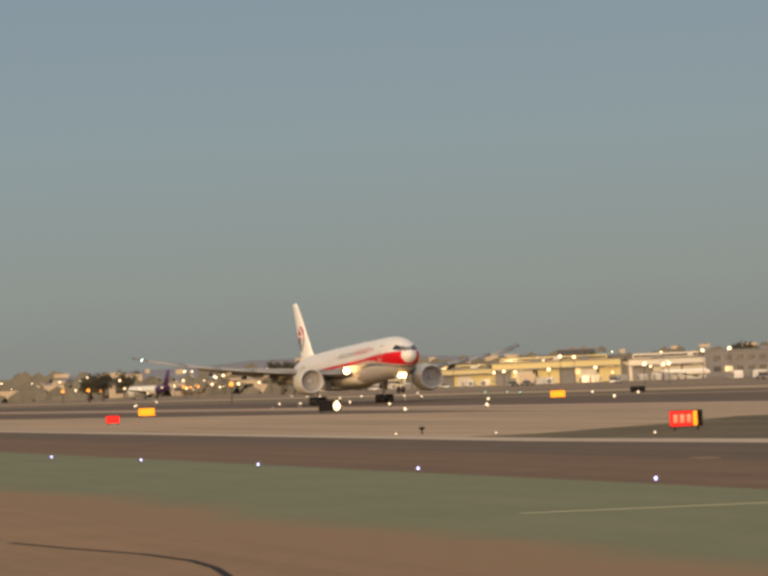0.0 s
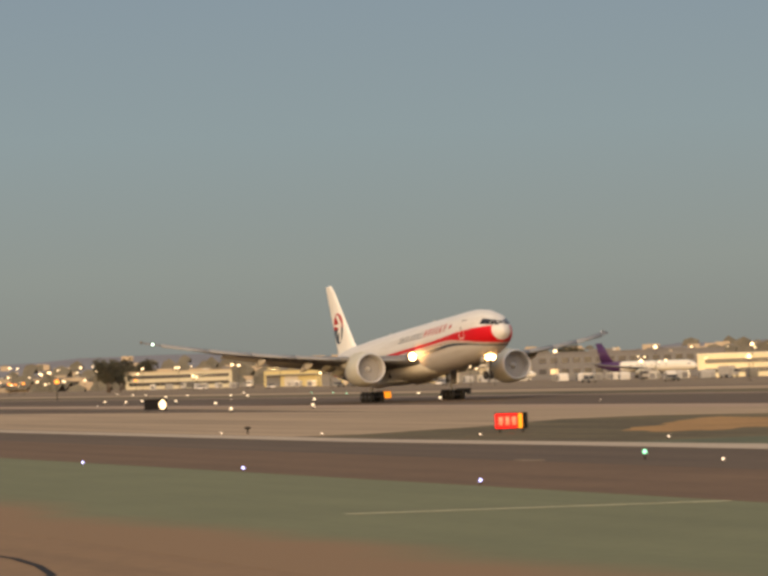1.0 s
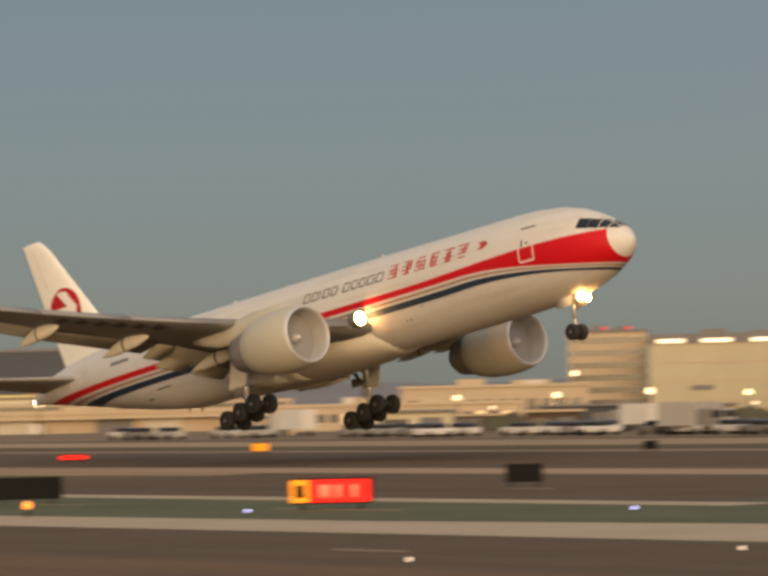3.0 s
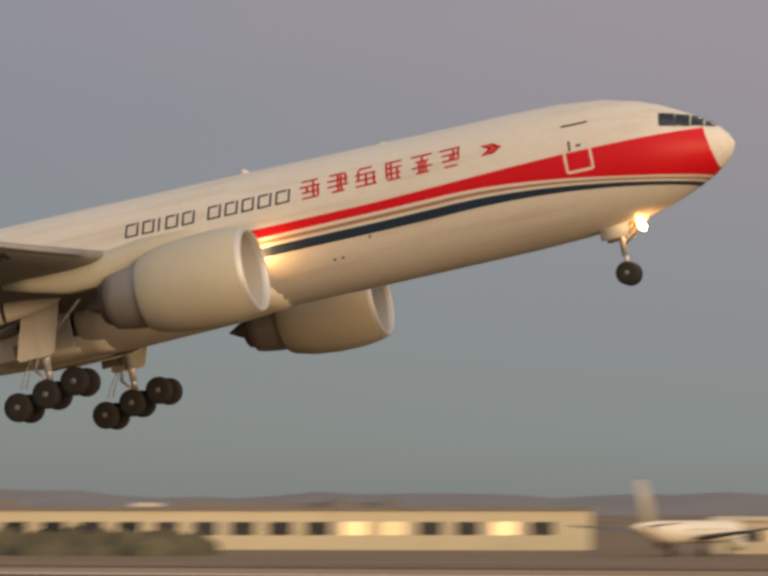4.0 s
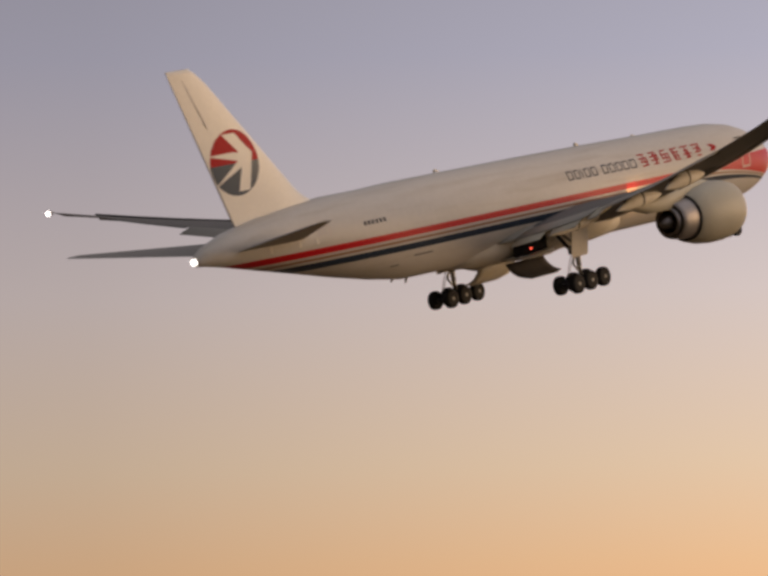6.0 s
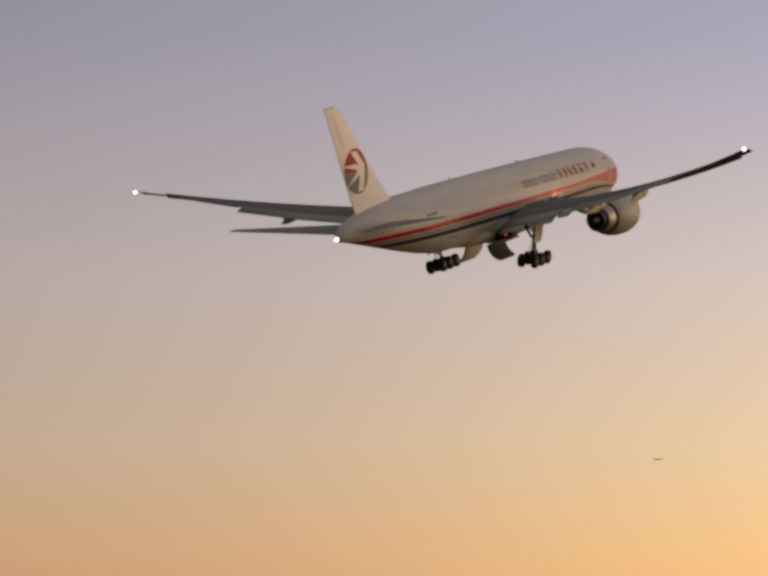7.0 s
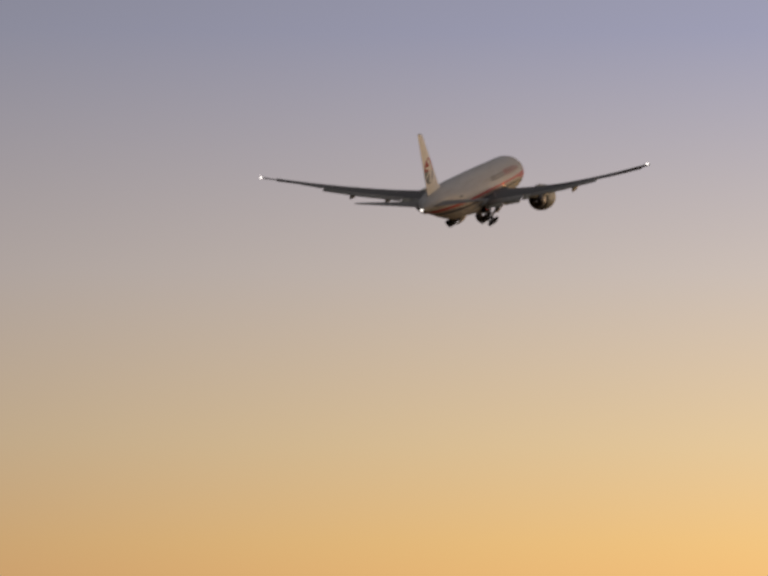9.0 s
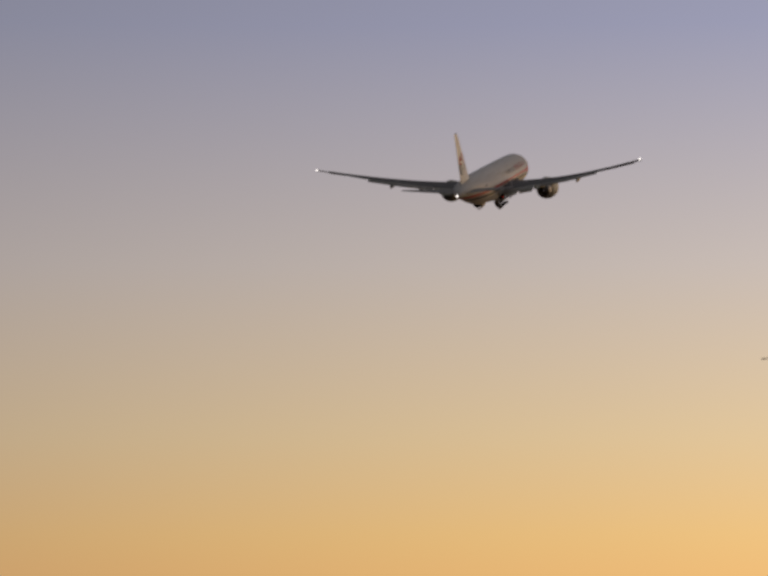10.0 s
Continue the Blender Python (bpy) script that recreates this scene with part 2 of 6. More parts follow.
LAMP_WARM = material("landing_lamp", (1.0, 0.52, 0.17), glow=70)
LAMP_WHITE = material("white_lamp", (1.0, 0.93, 0.82), glow=10)
LAMP_GREEN = material("pale_green_lamp", (0.72, 1.0, 0.74), glow=9)
LAMP_RED = material("red_beacon", (1.0, 0.10, 0.05), glow=4)


# ---- mesh tools ----
def part(name, bm, mat, parent=None, label="", m=None, smooth=True):
    """Link a bmesh as one object, under a thing or a part if one is given."""
    bmesh.ops.recalc_face_normals(bm, faces=bm.faces)
    me = bpy.data.meshes.new(name)
    bm.to_mesh(me)
    bm.free()
    for mm in (mat if isinstance(mat, (list, tuple)) else [mat]):
        me.materials.append(mm)
    for p in me.polygons:
        p.use_smooth = smooth
    ob = new(name, me)
    if parent is not None:
        ob.parent = parent
    if m is not None:
        ob.matrix_basis = m
    if label:
        ob["label"] = label
    return ob


def loft(rings, cap=True, closed=True, bm=None):
    """Skin a run of point rings."""
    bm = bm or bmesh.new()
    vs = [[bm.verts.new(p) for p in r] for r in rings]
    n = len(rings[0])
    for a, b in zip(vs, vs[1:]):
        for i in range(n if closed else n - 1):
            bm.faces.new((a[i], a[(i + 1) % n], b[(i + 1) % n], b[i]))
    if cap and closed:
        bm.faces.new(vs[0])
        bm.faces.new(vs[-1])
    return bm


def lathe(profile, n=32, axis="x", at=(0, 0, 0), bm=None, cap=True):
    """Turn (along, radius) pairs about an axis."""
    rings = []
    for a, r in profile:
        ring = []
        for k in range(n):
            c, s = r * math.cos(2 * math.pi * k / n), r * math.sin(2 * math.pi * k / n)
            q = {"x": (a, c, s), "y": (c, a, s), "z": (c, s, a)}[axis]
            ring.append((q[0] + at[0], q[1] + at[1], q[2] + at[2]))
        rings.append(ring)
    return loft(rings, cap, True, bm)


def box(x0, x1, y0, y1, z0, z1, bm=None, bevel=0.0):
    bm = bm or bmesh.new()
    made = bmesh.ops.create_cube(bm, size=1.0, matrix=Matrix.Translation(((x0 + x1) / 2, (y0 + y1) / 2, (z0 + z1) / 2)) @ Matrix.Diagonal((x1 - x0, y1 - y0, z1 - z0, 1)))
    if bevel:
        es = list({e for v in made["verts"] for e in v.link_edges})
        bmesh.ops.bevel(bm, geom=es, offset=bevel, segments=2, affect="EDGES", profile=0.5)
    return bm


def rod(p, q, r, bm=None, n=12, r2=None):
    """A round bar from p to q."""
    p, q = Vector(p), Vector(q)
    d = (q - p).to_track_quat("Z", "Y").to_matrix()
    r2 = r if r2 is None else r2
    rings = [[tuple(c + d @ Vector((rr * math.cos(2 * math.pi * k / n), rr * math.sin(2 * math.pi * k / n), 0))) for k in range(n)]
             for c, rr in ((p, r), (q, r2))]
    return loft(rings, bm=bm)


def airfoil(le, te, z, y, thick, n=10, camber=0.02, vertical=False):
    """A ring of points round a wing section from leading edge le to trailing edge te."""
    c = le - te
    pts = []
    for side in (1, -1):
        rng = range(n + 1) if side == 1 else range(n - 1, 0, -1)
        for k in rng:
            u = (1 - math.cos(math.pi * k / n)) / 2
            t = 5 * thick * (0.2969 * math.sqrt(u) - 0.126 * u - 0.3516 * u * u + 0.2843 * u ** 3 - 0.1036 * u ** 4)
            h = (side * t + camber * math.sin(math.pi * u)) * c
            pts.append((le - c * u, y + h, z) if vertical else (le - c * u, y, z + h))
    return pts

# ---- ground ----
ASPHALT = material("dark_asphalt", (0.096, 0.060, 0.032), 0.85, vary=0.2, scale=6.0, streak=0.13)
ASPHALT_NEAR = material("worn_asphalt", (0.212, 0.122, 0.056), 0.9, vary=0.15, scale=7.0, streak=0.13)
CONCRETE = material("pale_concrete", (0.319, 0.217, 0.122), 0.9, vary=0.12, scale=8.0, streak=0.3)
GRASS = material("dry_grass", (0.101, 0.073, 0.032), 0.95, vary=0.4, scale=9.0, streak=0.3)
STRIPE = material("white_line_paint", (0.62, 0.55, 0.47), 0.8, vary=0.12, scale=4.0)
FADED = material("faded_line_paint", (0.37, 0.325, 0.20), 0.85, vary=0.3, scale=2.0)
LIGHTBAND = material("pale_shoulder", (0.329, 0.221, 0.138), 0.9, vary=0.12, scale=6.0)
ASPHALT_BROWN = material("brown_asphalt", (0.128, 0.072, 0.034), 0.88, vary=0.18, scale=6.0, streak=0.13)
EDGE = material("pale_edge_concrete", (0.40, 0.305, 0.205), 0.9, vary=0.14, scale=4.0)
EARTH = material("airfield_ground", (0.197, 0.135, 0.077), 0.95, vary=0.25, scale=30.0, streak=0.3)


def worn_green():
    """Green paint that wears away towards the brown apron, with an uneven edge."""
    m = material("worn_green_paint", (0.140, 0.136, 0.064), 0.9, vary=0.12, scale=8.0, streak=0.06)
    nt = m.node_tree
    b = nt.nodes["Principled BSDF"]
    green = b.inputs["Base Color"].links[0].from_socket
    co, sep = nt.nodes.new("ShaderNodeTexCoord"), nt.nodes.new("ShaderNodeSeparateXYZ")
    nt.links.new(co.outputs["Object"], sep.inputs[0])
    edge = nt.nodes.new("ShaderNodeTexNoise")
    edge.inputs["Scale"].default_value, edge.inputs["Detail"].default_value = 0.09, 5
    nt.links.new(co.outputs["Object"], edge.inputs["Vector"])
    shift = nt.nodes.new("ShaderNodeMath")
    shift.operation, shift.inputs[1].default_value = "MULTIPLY_ADD", 7.0
    nt.links.new(edge.outputs["Fac"], shift.inputs[0])
    nt.links.new(sep.outputs["Y"], shift.inputs[2])
    ramp = nt.nodes.new("ShaderNodeMapRange")
    ramp.interpolation_type = "SMOOTHSTEP"
    ramp.inputs["From Min"].default_value, ramp.inputs["From Max"].default_value = 26.8, 30.8
    nt.links.new(shift.outputs[0], ramp.inputs["Value"])
    mix = nt.nodes.new("ShaderNodeMix")
    mix.data_type = "RGBA"
    mix.inputs["A"].default_value = (0.210, 0.122, 0.056, 1)
    nt.links.new(ramp.outputs["Result"], mix.inputs["Factor"])
    nt.links.new(green, mix.inputs["B"])
    nt.links.new(mix.outputs["Result"], b.inputs["Base Color"])
    return m


def sheet(name, pts, z, mat, label, cat="ground", kind="structure"):
    """A flat slab of ground with its upper face at z."""
    bm = bmesh.new()
    top = [bm.verts.new((x, y, z)) for x, y in pts]
    low = [bm.verts.new((x, y, z - 0.05)) for x, y in pts]
    bm.faces.new(top)
    for i in range(len(pts)):
        j = (i + 1) % len(pts)
        bm.faces.new((top[i], low[i], low[j], top[j]))
    return tagged(part(name, bm, mat, smooth=False), label, cat, "", kind)


def strip(name, y0, y1, z, mat, label, x0=-1500, x1=1500):
    return sheet(name, [(x0, y0), (x1, y0), (x1, y1), (x0, y1)], z, mat, label)


def ground_sheet():
    """One sheet to the horizon, falling away gently beyond the runway."""
    bm = bmesh.new()
    rows = [[bm.verts.new((x, y, z)) for x in (-4900, -2000, 0, 2000, 4900)] for y, z in ((-4900, -0.05), (0, -0.05), (230, -0.05), (700, -3.05), (4900, -3.05))]
    for a, b in zip(rows, rows[1:]):
        for i in range(4):
            bm.faces.new((a[i], a[i + 1], b[i + 1], b[i]))
    return tagged(part("ground", bm, EARTH, smooth=False), "flat brown airfield ground reaching the horizon", "ground", "", "structure")


ground_sheet()
strip("apron", -60, 20.9, -0.02, ASPHALT_NEAR, "worn brown asphalt apron")
strip("shoulder", 20.9, 41.2, -0.016, worn_green(), "green painted shoulder worn down to brown asphalt")
strip("taxiway", 41.2, 66.5, -0.012, ASPHALT, "dark asphalt taxiway")
strip("grass_strip", 66.5, 121.8, -0.016, GRASS, "dry grass infield between taxiway and runway")
strip("taxiway_lane", 41.2, 53.2, -0.010, ASPHALT_BROWN, "browner asphalt lane of the taxiway")
sheet("edge_line", [(-1500, 62.6), (-185, 62.6), (-160, 64.3), (-140, 65.3), (-105, 66.0), (-85, 66.6), (-60, 67.2), (1500, 67.2), (1500, 77.5), (-60, 77.5), (-72, 76.0), (-85, 73.6), (-105, 72.3), (-125, 71.3), (-140, 69.7), (-160, 67.8), (-185, 65.7), (-1500, 64.4)], -0.008, EDGE, "pale concrete taxiway edge, widening along the taxiway")
sheet("connecting_taxiway", [(-1500, 66.0), (-206, 66.0), (-204, 70), (-217, 84.6), (-232, 95.3), (-233, 103), (-220, 109), (-206, 112.5), (-190, 114.5), (-150, 117), (-150, 121), (-1500, 121)], -0.008, CONCRETE, "pale concrete connecting taxiway")
strip("runway_shoulder", 121.8, 131.0, -0.008, LIGHTBAND, "pale runway shoulder")
strip("runway", 131.0, 171.5, 0.0, ASPHALT, "dark asphalt runway")
strip("far_shoulder", 171.5, 176.0, -0.006, LIGHTBAND, "pale runway shoulder")

# ---- the far side of the airfield ----
CREAM = material("cream_cladding", (0.50, 0.44, 0.30), 0.8, vary=0.10, scale=9.0, bump=0.02)
YELLOWISH = material("yellow_cladding", (0.50, 0.41, 0.19), 0.8, vary=0.12, scale=7.0)
PALE = material("pale_render", (0.50, 0.455, 0.37), 0.85, vary=0.10, scale=8.0)
OLIVE = material("olive_cream_cladding", (0.40, 0.355, 0.235), 0.85, vary=0.1, scale=8.0)
TAN = material("tan_concrete", (0.42, 0.33, 0.22), 0.85, vary=0.12, scale=6.0)
SLATE = material("dark_facade", (0.06, 0.065, 0.075), 0.7, vary=0.15, scale=5.0)
RUST = material("brown_panel", (0.28, 0.13, 0.07), 0.7, vary=0.12, scale=4.0)
ROOF = material("grey_roof", (0.16, 0.15, 0.14), 0.8, vary=0.15, scale=6.0)
PANE = material("dark_window", (0.025, 0.025, 0.03), 0.15, vary=0.1, scale=2.0, spread=0.4)
LITPANE = material("lit_window", (1.0, 0.74, 0.40), 0.5, glow=0.28, spread=0.3)
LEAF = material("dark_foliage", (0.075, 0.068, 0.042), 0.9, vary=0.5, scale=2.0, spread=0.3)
# foliage colour lightened by hand, so that haze lies over the far trees
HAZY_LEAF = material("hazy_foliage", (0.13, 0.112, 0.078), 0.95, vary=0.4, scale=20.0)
BARK = material("bark", (0.09, 0.065, 0.045), 0.9, vary=0.3, scale=0.6)
PURPLE = material("purple_tail_paint", (0.055, 0.022, 0.075), 0.4, vary=0.08)
# the haze over the hills is mixed into this grey
HILL = material("hazy_hills", (0.195, 0.18, 0.175), 1.0, vary=0.12, scale=120.0)
BLUE_LAMP = material("blue_lamp", (0.52, 0.52, 1.0), glow=3.4)
WHITE_LAMP = material("pale_lamp", (1.0, 0.74, 0.42), glow=3.0)
EDGE_LAMP = material("edge_lamp", (1.0, 0.82, 0.55), glow=1.25)
DIM_LAMP = material("dim_lamp", (1.0, 0.80, 0.58), glow=1.1)
YELLOW_LAMP = material("yellow_lamp", (1.0, 0.58, 0.18), glow=3.0)
AMBER_LAMP = material("amber_lamp", (1.0, 0.33, 0.05), glow=1.8)
GREEN_LAMP = material("green_lamp", (0.35, 1.0, 0.6), glow=1.6)
SIGN_RED = material("lit_red_sign", (0.9, 0.012, 0.008), glow=0.9)
SIGN_AMBER = material("lit_amber_sign", (1.0, 0.33, 0.015), glow=0.7)
SIGN_PALE = material("sign_characters", (1.0, 0.22, 0.12), glow=0.6)
SIGN_BACK = material("sign_housing", (0.008, 0.007, 0.006), 0.95, vary=0.2, scale=0.5)
SCREEN_BLUE = material("lit_blue_sign", (0.12, 0.55, 1.0), glow=1.2)
VAN_WHITE = material("van_paint", (0.40, 0.37, 0.32), 0.4, vary=0.08, scale=2.0, spread=0.7)
TAR = material("tar_seam", (0.008, 0.007, 0.007), 1.0, vary=0.2, scale=1.0)


def site(x0, x1, y, k=1.5):
    """A frontage that faces the viewer, from its two ends at depth y, pushed k times as far: centre, width and turn."""
    xc, yc = (x0 + x1) / 2 * k, y * k
    az = math.atan2(xc, yc)
    return xc, yc, (x1 - x0) * k * math.cos(az), -math.degrees(az)


def raised(z, k=1.5):
    return EYE_HEIGHT + (z - EYE_HEIGHT) * k


def land(y):
    """Height of the ground, which falls away gently beyond the runway."""
    return -0.05 - 3.0 * min(max((y - 230) / 470, 0), 1)


def building(name, label, place, top, wall, depth=18.0, rows=0, bays=0, band=False, lit=0.0, doors=0, roof=ROOF, parapet=0.5):
    """A building with its storeys: wall, roof, windows or bands of windows, and doors on its front."""
    xc, yc, w, turn = place
    zg = land(yc)
    h = top - zg
    thing = new(name)
    thing.matrix_basis = pose(xc, yc, zg, 0, 0, turn)
    tagged(thing, label, "building")
    body = part("wall", box(-w / 2, w / 2, 0, depth, -1.0, h - parapet, bevel=0.05), wall, thing, smooth=False)
    bm = box(-w / 2 - 0.3, w / 2 + 0.3, -0.3, depth + 0.3, h - parapet, h)
    box(-w * 0.2, -w * 0.05, depth * 0.3, depth * 0.6, h, h + 1.0, bm)
    box(w * 0.1, w * 0.3, depth * 0.4, depth * 0.6, h, h + 0.7, bm)
    part("roof", bm, roof, thing, smooth=False)
    rnd = random.Random(name + str(round(xc)))
    if rows:
        step = (h - parapet) / (rows + 0.4)
        dark, glow = {}, {}
        for r in range(rows):
            z0 = step * (r + 0.45)
            n = 1 if band else bays
            for b in range(n):
                bw = w * 0.94 / n
                xa = -w * 0.47 + b * bw + (0 if band else bw * 0.18)
                xb = -w * 0.47 + (b + 1) * bw - (0 if band else bw * 0.18)
                on = rnd.random() < lit
                store = glow if on else dark
                if "data" not in store:
                    me = bpy.data.meshes.new("window")
                    bm = box(-(xb - xa) / 2, (xb - xa) / 2, -0.06, 0.25, -step * 0.24, step * 0.24)
                    bm.to_mesh(me)
                    bm.free()
                    me.materials.append(LITPANE if on else PANE)
                    store["data"] = me
                win = new("window", store["data"])
                win.parent = thing
                win.location = ((xa + xb) / 2, 0, z0 + step * 0.3)
    if doors:
        part("canopy", box(-w / 2 + 0.5, w / 2 - 0.5, -2.2, 0.1, h * 0.64, h * 0.70, bevel=0.03), roof, thing, smooth=False)
        tier = part("clerestory", box(-w * 0.44, w * 0.40, depth * 0.35, depth * 0.9, h - 0.1, h + 1.7, bevel=0.05), wall, thing, smooth=False)
        part("glazing_band", box(-w * 0.43, w * 0.39, depth * 0.35 - 0.1, depth * 0.35 + 0.1, h + 0.35, h + 1.1), PANE, tier, smooth=False)
    n_units = int(w / 22)
    for k in range(n_units):
        ux, uw, uh = rnd.uniform(-0.46, 0.44) * w, rnd.uniform(1.2, 4.0), rnd.uniform(0.5, 1.5)
        part("roof_unit", box(ux, ux + uw, depth * 0.08, depth * 0.08 + 2.5, h - 0.05, h + uh, bevel=0.05), (PALE, ROOF, TAN)[k % 3], thing, smooth=False)
    for k in range(int(w / 30) if doors else 0):
        ux, uw, uh = rnd.uniform(-0.46, 0.42) * w, rnd.uniform(3.0, 8.0), h * rnd.uniform(0.25, 0.5)
        part("lean_to", box(ux, ux + uw, -4.5, 0, -0.5, uh, bevel=0.05), (TAN, PALE, ROOF)[k % 3], thing, smooth=False)
    for d in range(doors):
        dw = w / doors
        part("hangar_door", box(-w / 2 + d * dw + dw * 0.12, -w / 2 + (d + 1) * dw - dw * 0.12, -0.12, 0.1, -0.2, h * 0.62), ROOF if d % 3 == 0 else (PALE if d % 3 == 1 else wall), thing, smooth=False)
    return thing


building("hangar", "low cream hangar lit by yellow floodlights", site(-959, -908, 300), raised(5.3), YELLOWISH, doors=3)
building("hangar", "long yellow-lit cargo hangar with pale doors", site(-905, -802, 300), raised(6.4), YELLOWISH, rows=1, bays=8, doors=6, lit=0.6)
building("office_block", "dark flat-roofed block behind a hangar", site(-880, -850, 310, 1.6), raised(9.4, 1.6), SLATE, rows=4, bays=6, lit=0.1)
building("hangar", "pale hangar with a flat roof", site(-798, -747, 300), raised(5.8), PALE, rows=1, bays=6, doors=3, lit=0.3)
building("warehouse", "long grey warehouse with a low roof", site(-818, -700, 330, 1.7), raised(7.0, 1.7), ROOF, rows=2, bays=16, lit=0.05)
building("warehouse", "wide cream warehouse with dark window bands", site(-1114, -989, 300), raised(6.2), CREAM, rows=2, band=True, roof=TAN)
building("warehouse", "wide low warehouse in grey cladding", site(-1420, -1160, 300), raised(5.6), TAN, rows=1, bays=12, lit=0.3)
building("terminal", "long low terminal with a lit window band", site(-649, -540, 300, 1.55), raised(5.2, 1.55), CREAM, rows=2, band=True, roof=PALE)
building("office_tower", "tan office tower with flat roof", site(-975, -942, 500, 1.6), raised(16.2, 1.6), TAN, rows=6, bays=7, lit=0.05)
building("office_block", "white terraced office block with dark window bands", site(-727, -688, 420), raised(11.7), PALE, rows=4, band=True)
building("terminal", "pale low terminal with a flat overhanging roof", site(-342, -306, 300, 1.3), raised(5.7, 1.3), TAN, rows=1, bays=12, lit=0.1, roof=TAN)
building("terminal", "long low cream pier with lit windows", site(-370, -318, 300, 1.2), raised(3.6, 1.2), TAN, rows=1, bays=18, lit=0.2, roof=TAN)
tower = building("office_tower", "broad dark office tower with few openings", site(-684, -560, 420), raised(16.6), SLATE)
part("brown_wall", box(38, 52.4, -0.6, 17, 0, 22.0), RUST, tower, "brown end wall")
part("blue_sign", box(-50.5, -46.5, -0.5, 0.1, 15.5, 20.0, bevel=0.2), SCREEN_BLUE, tower, "lit blue sign")
part("brown_panel", box(18, 37, -0.4, 0.1, 11.0, 16.5, bevel=0.1), RUST, tower, "brown wall panel")
building("office_block", "cream office block with dark window bands", site(-560, -520, 420), raised(11.2), CREAM, rows=3, band=True)
building("hangar", "long yellow-lit hangar with a pale roof", site(-528, -404, 300), raised(5.0), YELLOWISH, doors=7, roof=PALE)
building("store", "low tan store with roller doors", site(-404, -318, 270, 1.4), raised(3.3, 1.4), TAN, doors=8, roof=TAN)
banded_block = building("office_block", "brown office block banded with dark windows", site(-310, -296, 300), raised(12.2), TAN, rows=7, band=True)
for dx in (-4.5, -0.5, 4.0):
    mast = part("obstruction_lamp", lathe([(17.5, 0.1), (17.8, 0.32), (18.15, 0.34), (18.4, 0.12)], 12, "z", (dx, 4.0, 0)), SIGN_RED, banded_block, "red obstruction lamp on the roof")
    part("mast", rod((0, 0, 15.5), (0, 0, 17.7), 0.1), DARK, mast, m=pose(dx, 4.0, 0))
tall = building("hangar", "tall plain olive-cream hangar with a dark roof edge and roof lights", site(-295.5, -267, 300), raised(11.2), OLIVE, depth=40, parapet=1.7)
for x0, x1 in ((-14.0, -9.0), (-6.0, -0.5), (3.0, 7.5)):
    part("roof_light", box(x0, x1, -0.6, -0.3, 14.6, 15.3, bevel=0.05), EDGE_LAMP, tall, "glowing strip light under the roof edge")
for z in (4.0, 7.5, 11.0):
    part("cladding_rail", box(-14.2, 14.2, -0.08, 0.02, z, z + 0.18), TAN, tall, smooth=False)
part("louvre", box(-8.0, -4.0, -0.1, 0.05, 6.0, 6.9), ROOF, tall, smooth=False)
building("stair_block", "narrow concrete stair block with dark slots", site(-267, -263, 303), raised(8.8), TAN, rows=4, band=True)
decks = building("parking_structure", "pale parking structure with dark open decks", site(-262.5, -236, 300), raised(9.2), CREAM, rows=5, band=True, roof=CREAM)
for x0, x1, z0, z1 in ((-15.5, -12.5, 0.5, 12.0), (-7.0, -2.0, 2.0, 5.2), (6.0, 11.0, 2.0, 6.4), (13.5, 15.8, 0.5, 12.0), (-12.5, -3.0, 10.6, 11.4), (2.0, 13.0, 8.2, 9.2)):
    part("wall_panel", box(x0, x1, -0.3, -0.05, z0, z1, bevel=0.03), CREAM, decks, smooth=False)
for x in (-18.0, -9.5, 0.0, 8.0):
    part("deck_post", box(x - 0.3, x + 0.3, -0.2, 0.0, 0.0, 12.0), CREAM, decks, smooth=False)
building("terminal", "low cream concourse under a flat roof", site(-190, -75, 320, 1.3), raised(4.3, 1.3), CREAM, rows=1, bays=26, lit=0.25)
building("terminal", "low cream concourse with pale roof", site(-62, -14, 300, 1.3), raised(3.4, 1.3), CREAM, rows=1, bays=14, lit=0.1, roof=PALE)


def hills():
    """A low rolling skyline all round the northern side."""
    rnd = random.Random(4)
    n = 160
    ring = []
    for k in range(n + 1):
        az = radians(-96 + 108 * k / n)
        r = 4300
        base = 30 + 22 * noise.noise((k * 0.11, 0, 0)) + 8 * noise.noise((k * 0.5, 3, 0))
        base = max(base, 12) * min(1.0, max(0.0, (radians(10) - az) / radians(12)))
        ring.append((r * math.sin(az), r * math.cos(az), base))
    bm = bmesh.new()
    rows = []
    for f, g in ((1.0, 0.0), (1.03, 0.55), (1.06, 0.9), (1.10, 1.0)):
        rows.append([bm.verts.new((x * f, y * f, -3.5 + z * g)) for x, y, z in ring])
    for a, b in zip(rows, rows[1:]):
        for i in range(n):
            bm.faces.new((a[i], a[i + 1], b[i + 1], b[i]))
    tagged(part("backdrop", bm, HILL), "low hazy grey hills along the skyline", "hills", "", "structure")


hills()


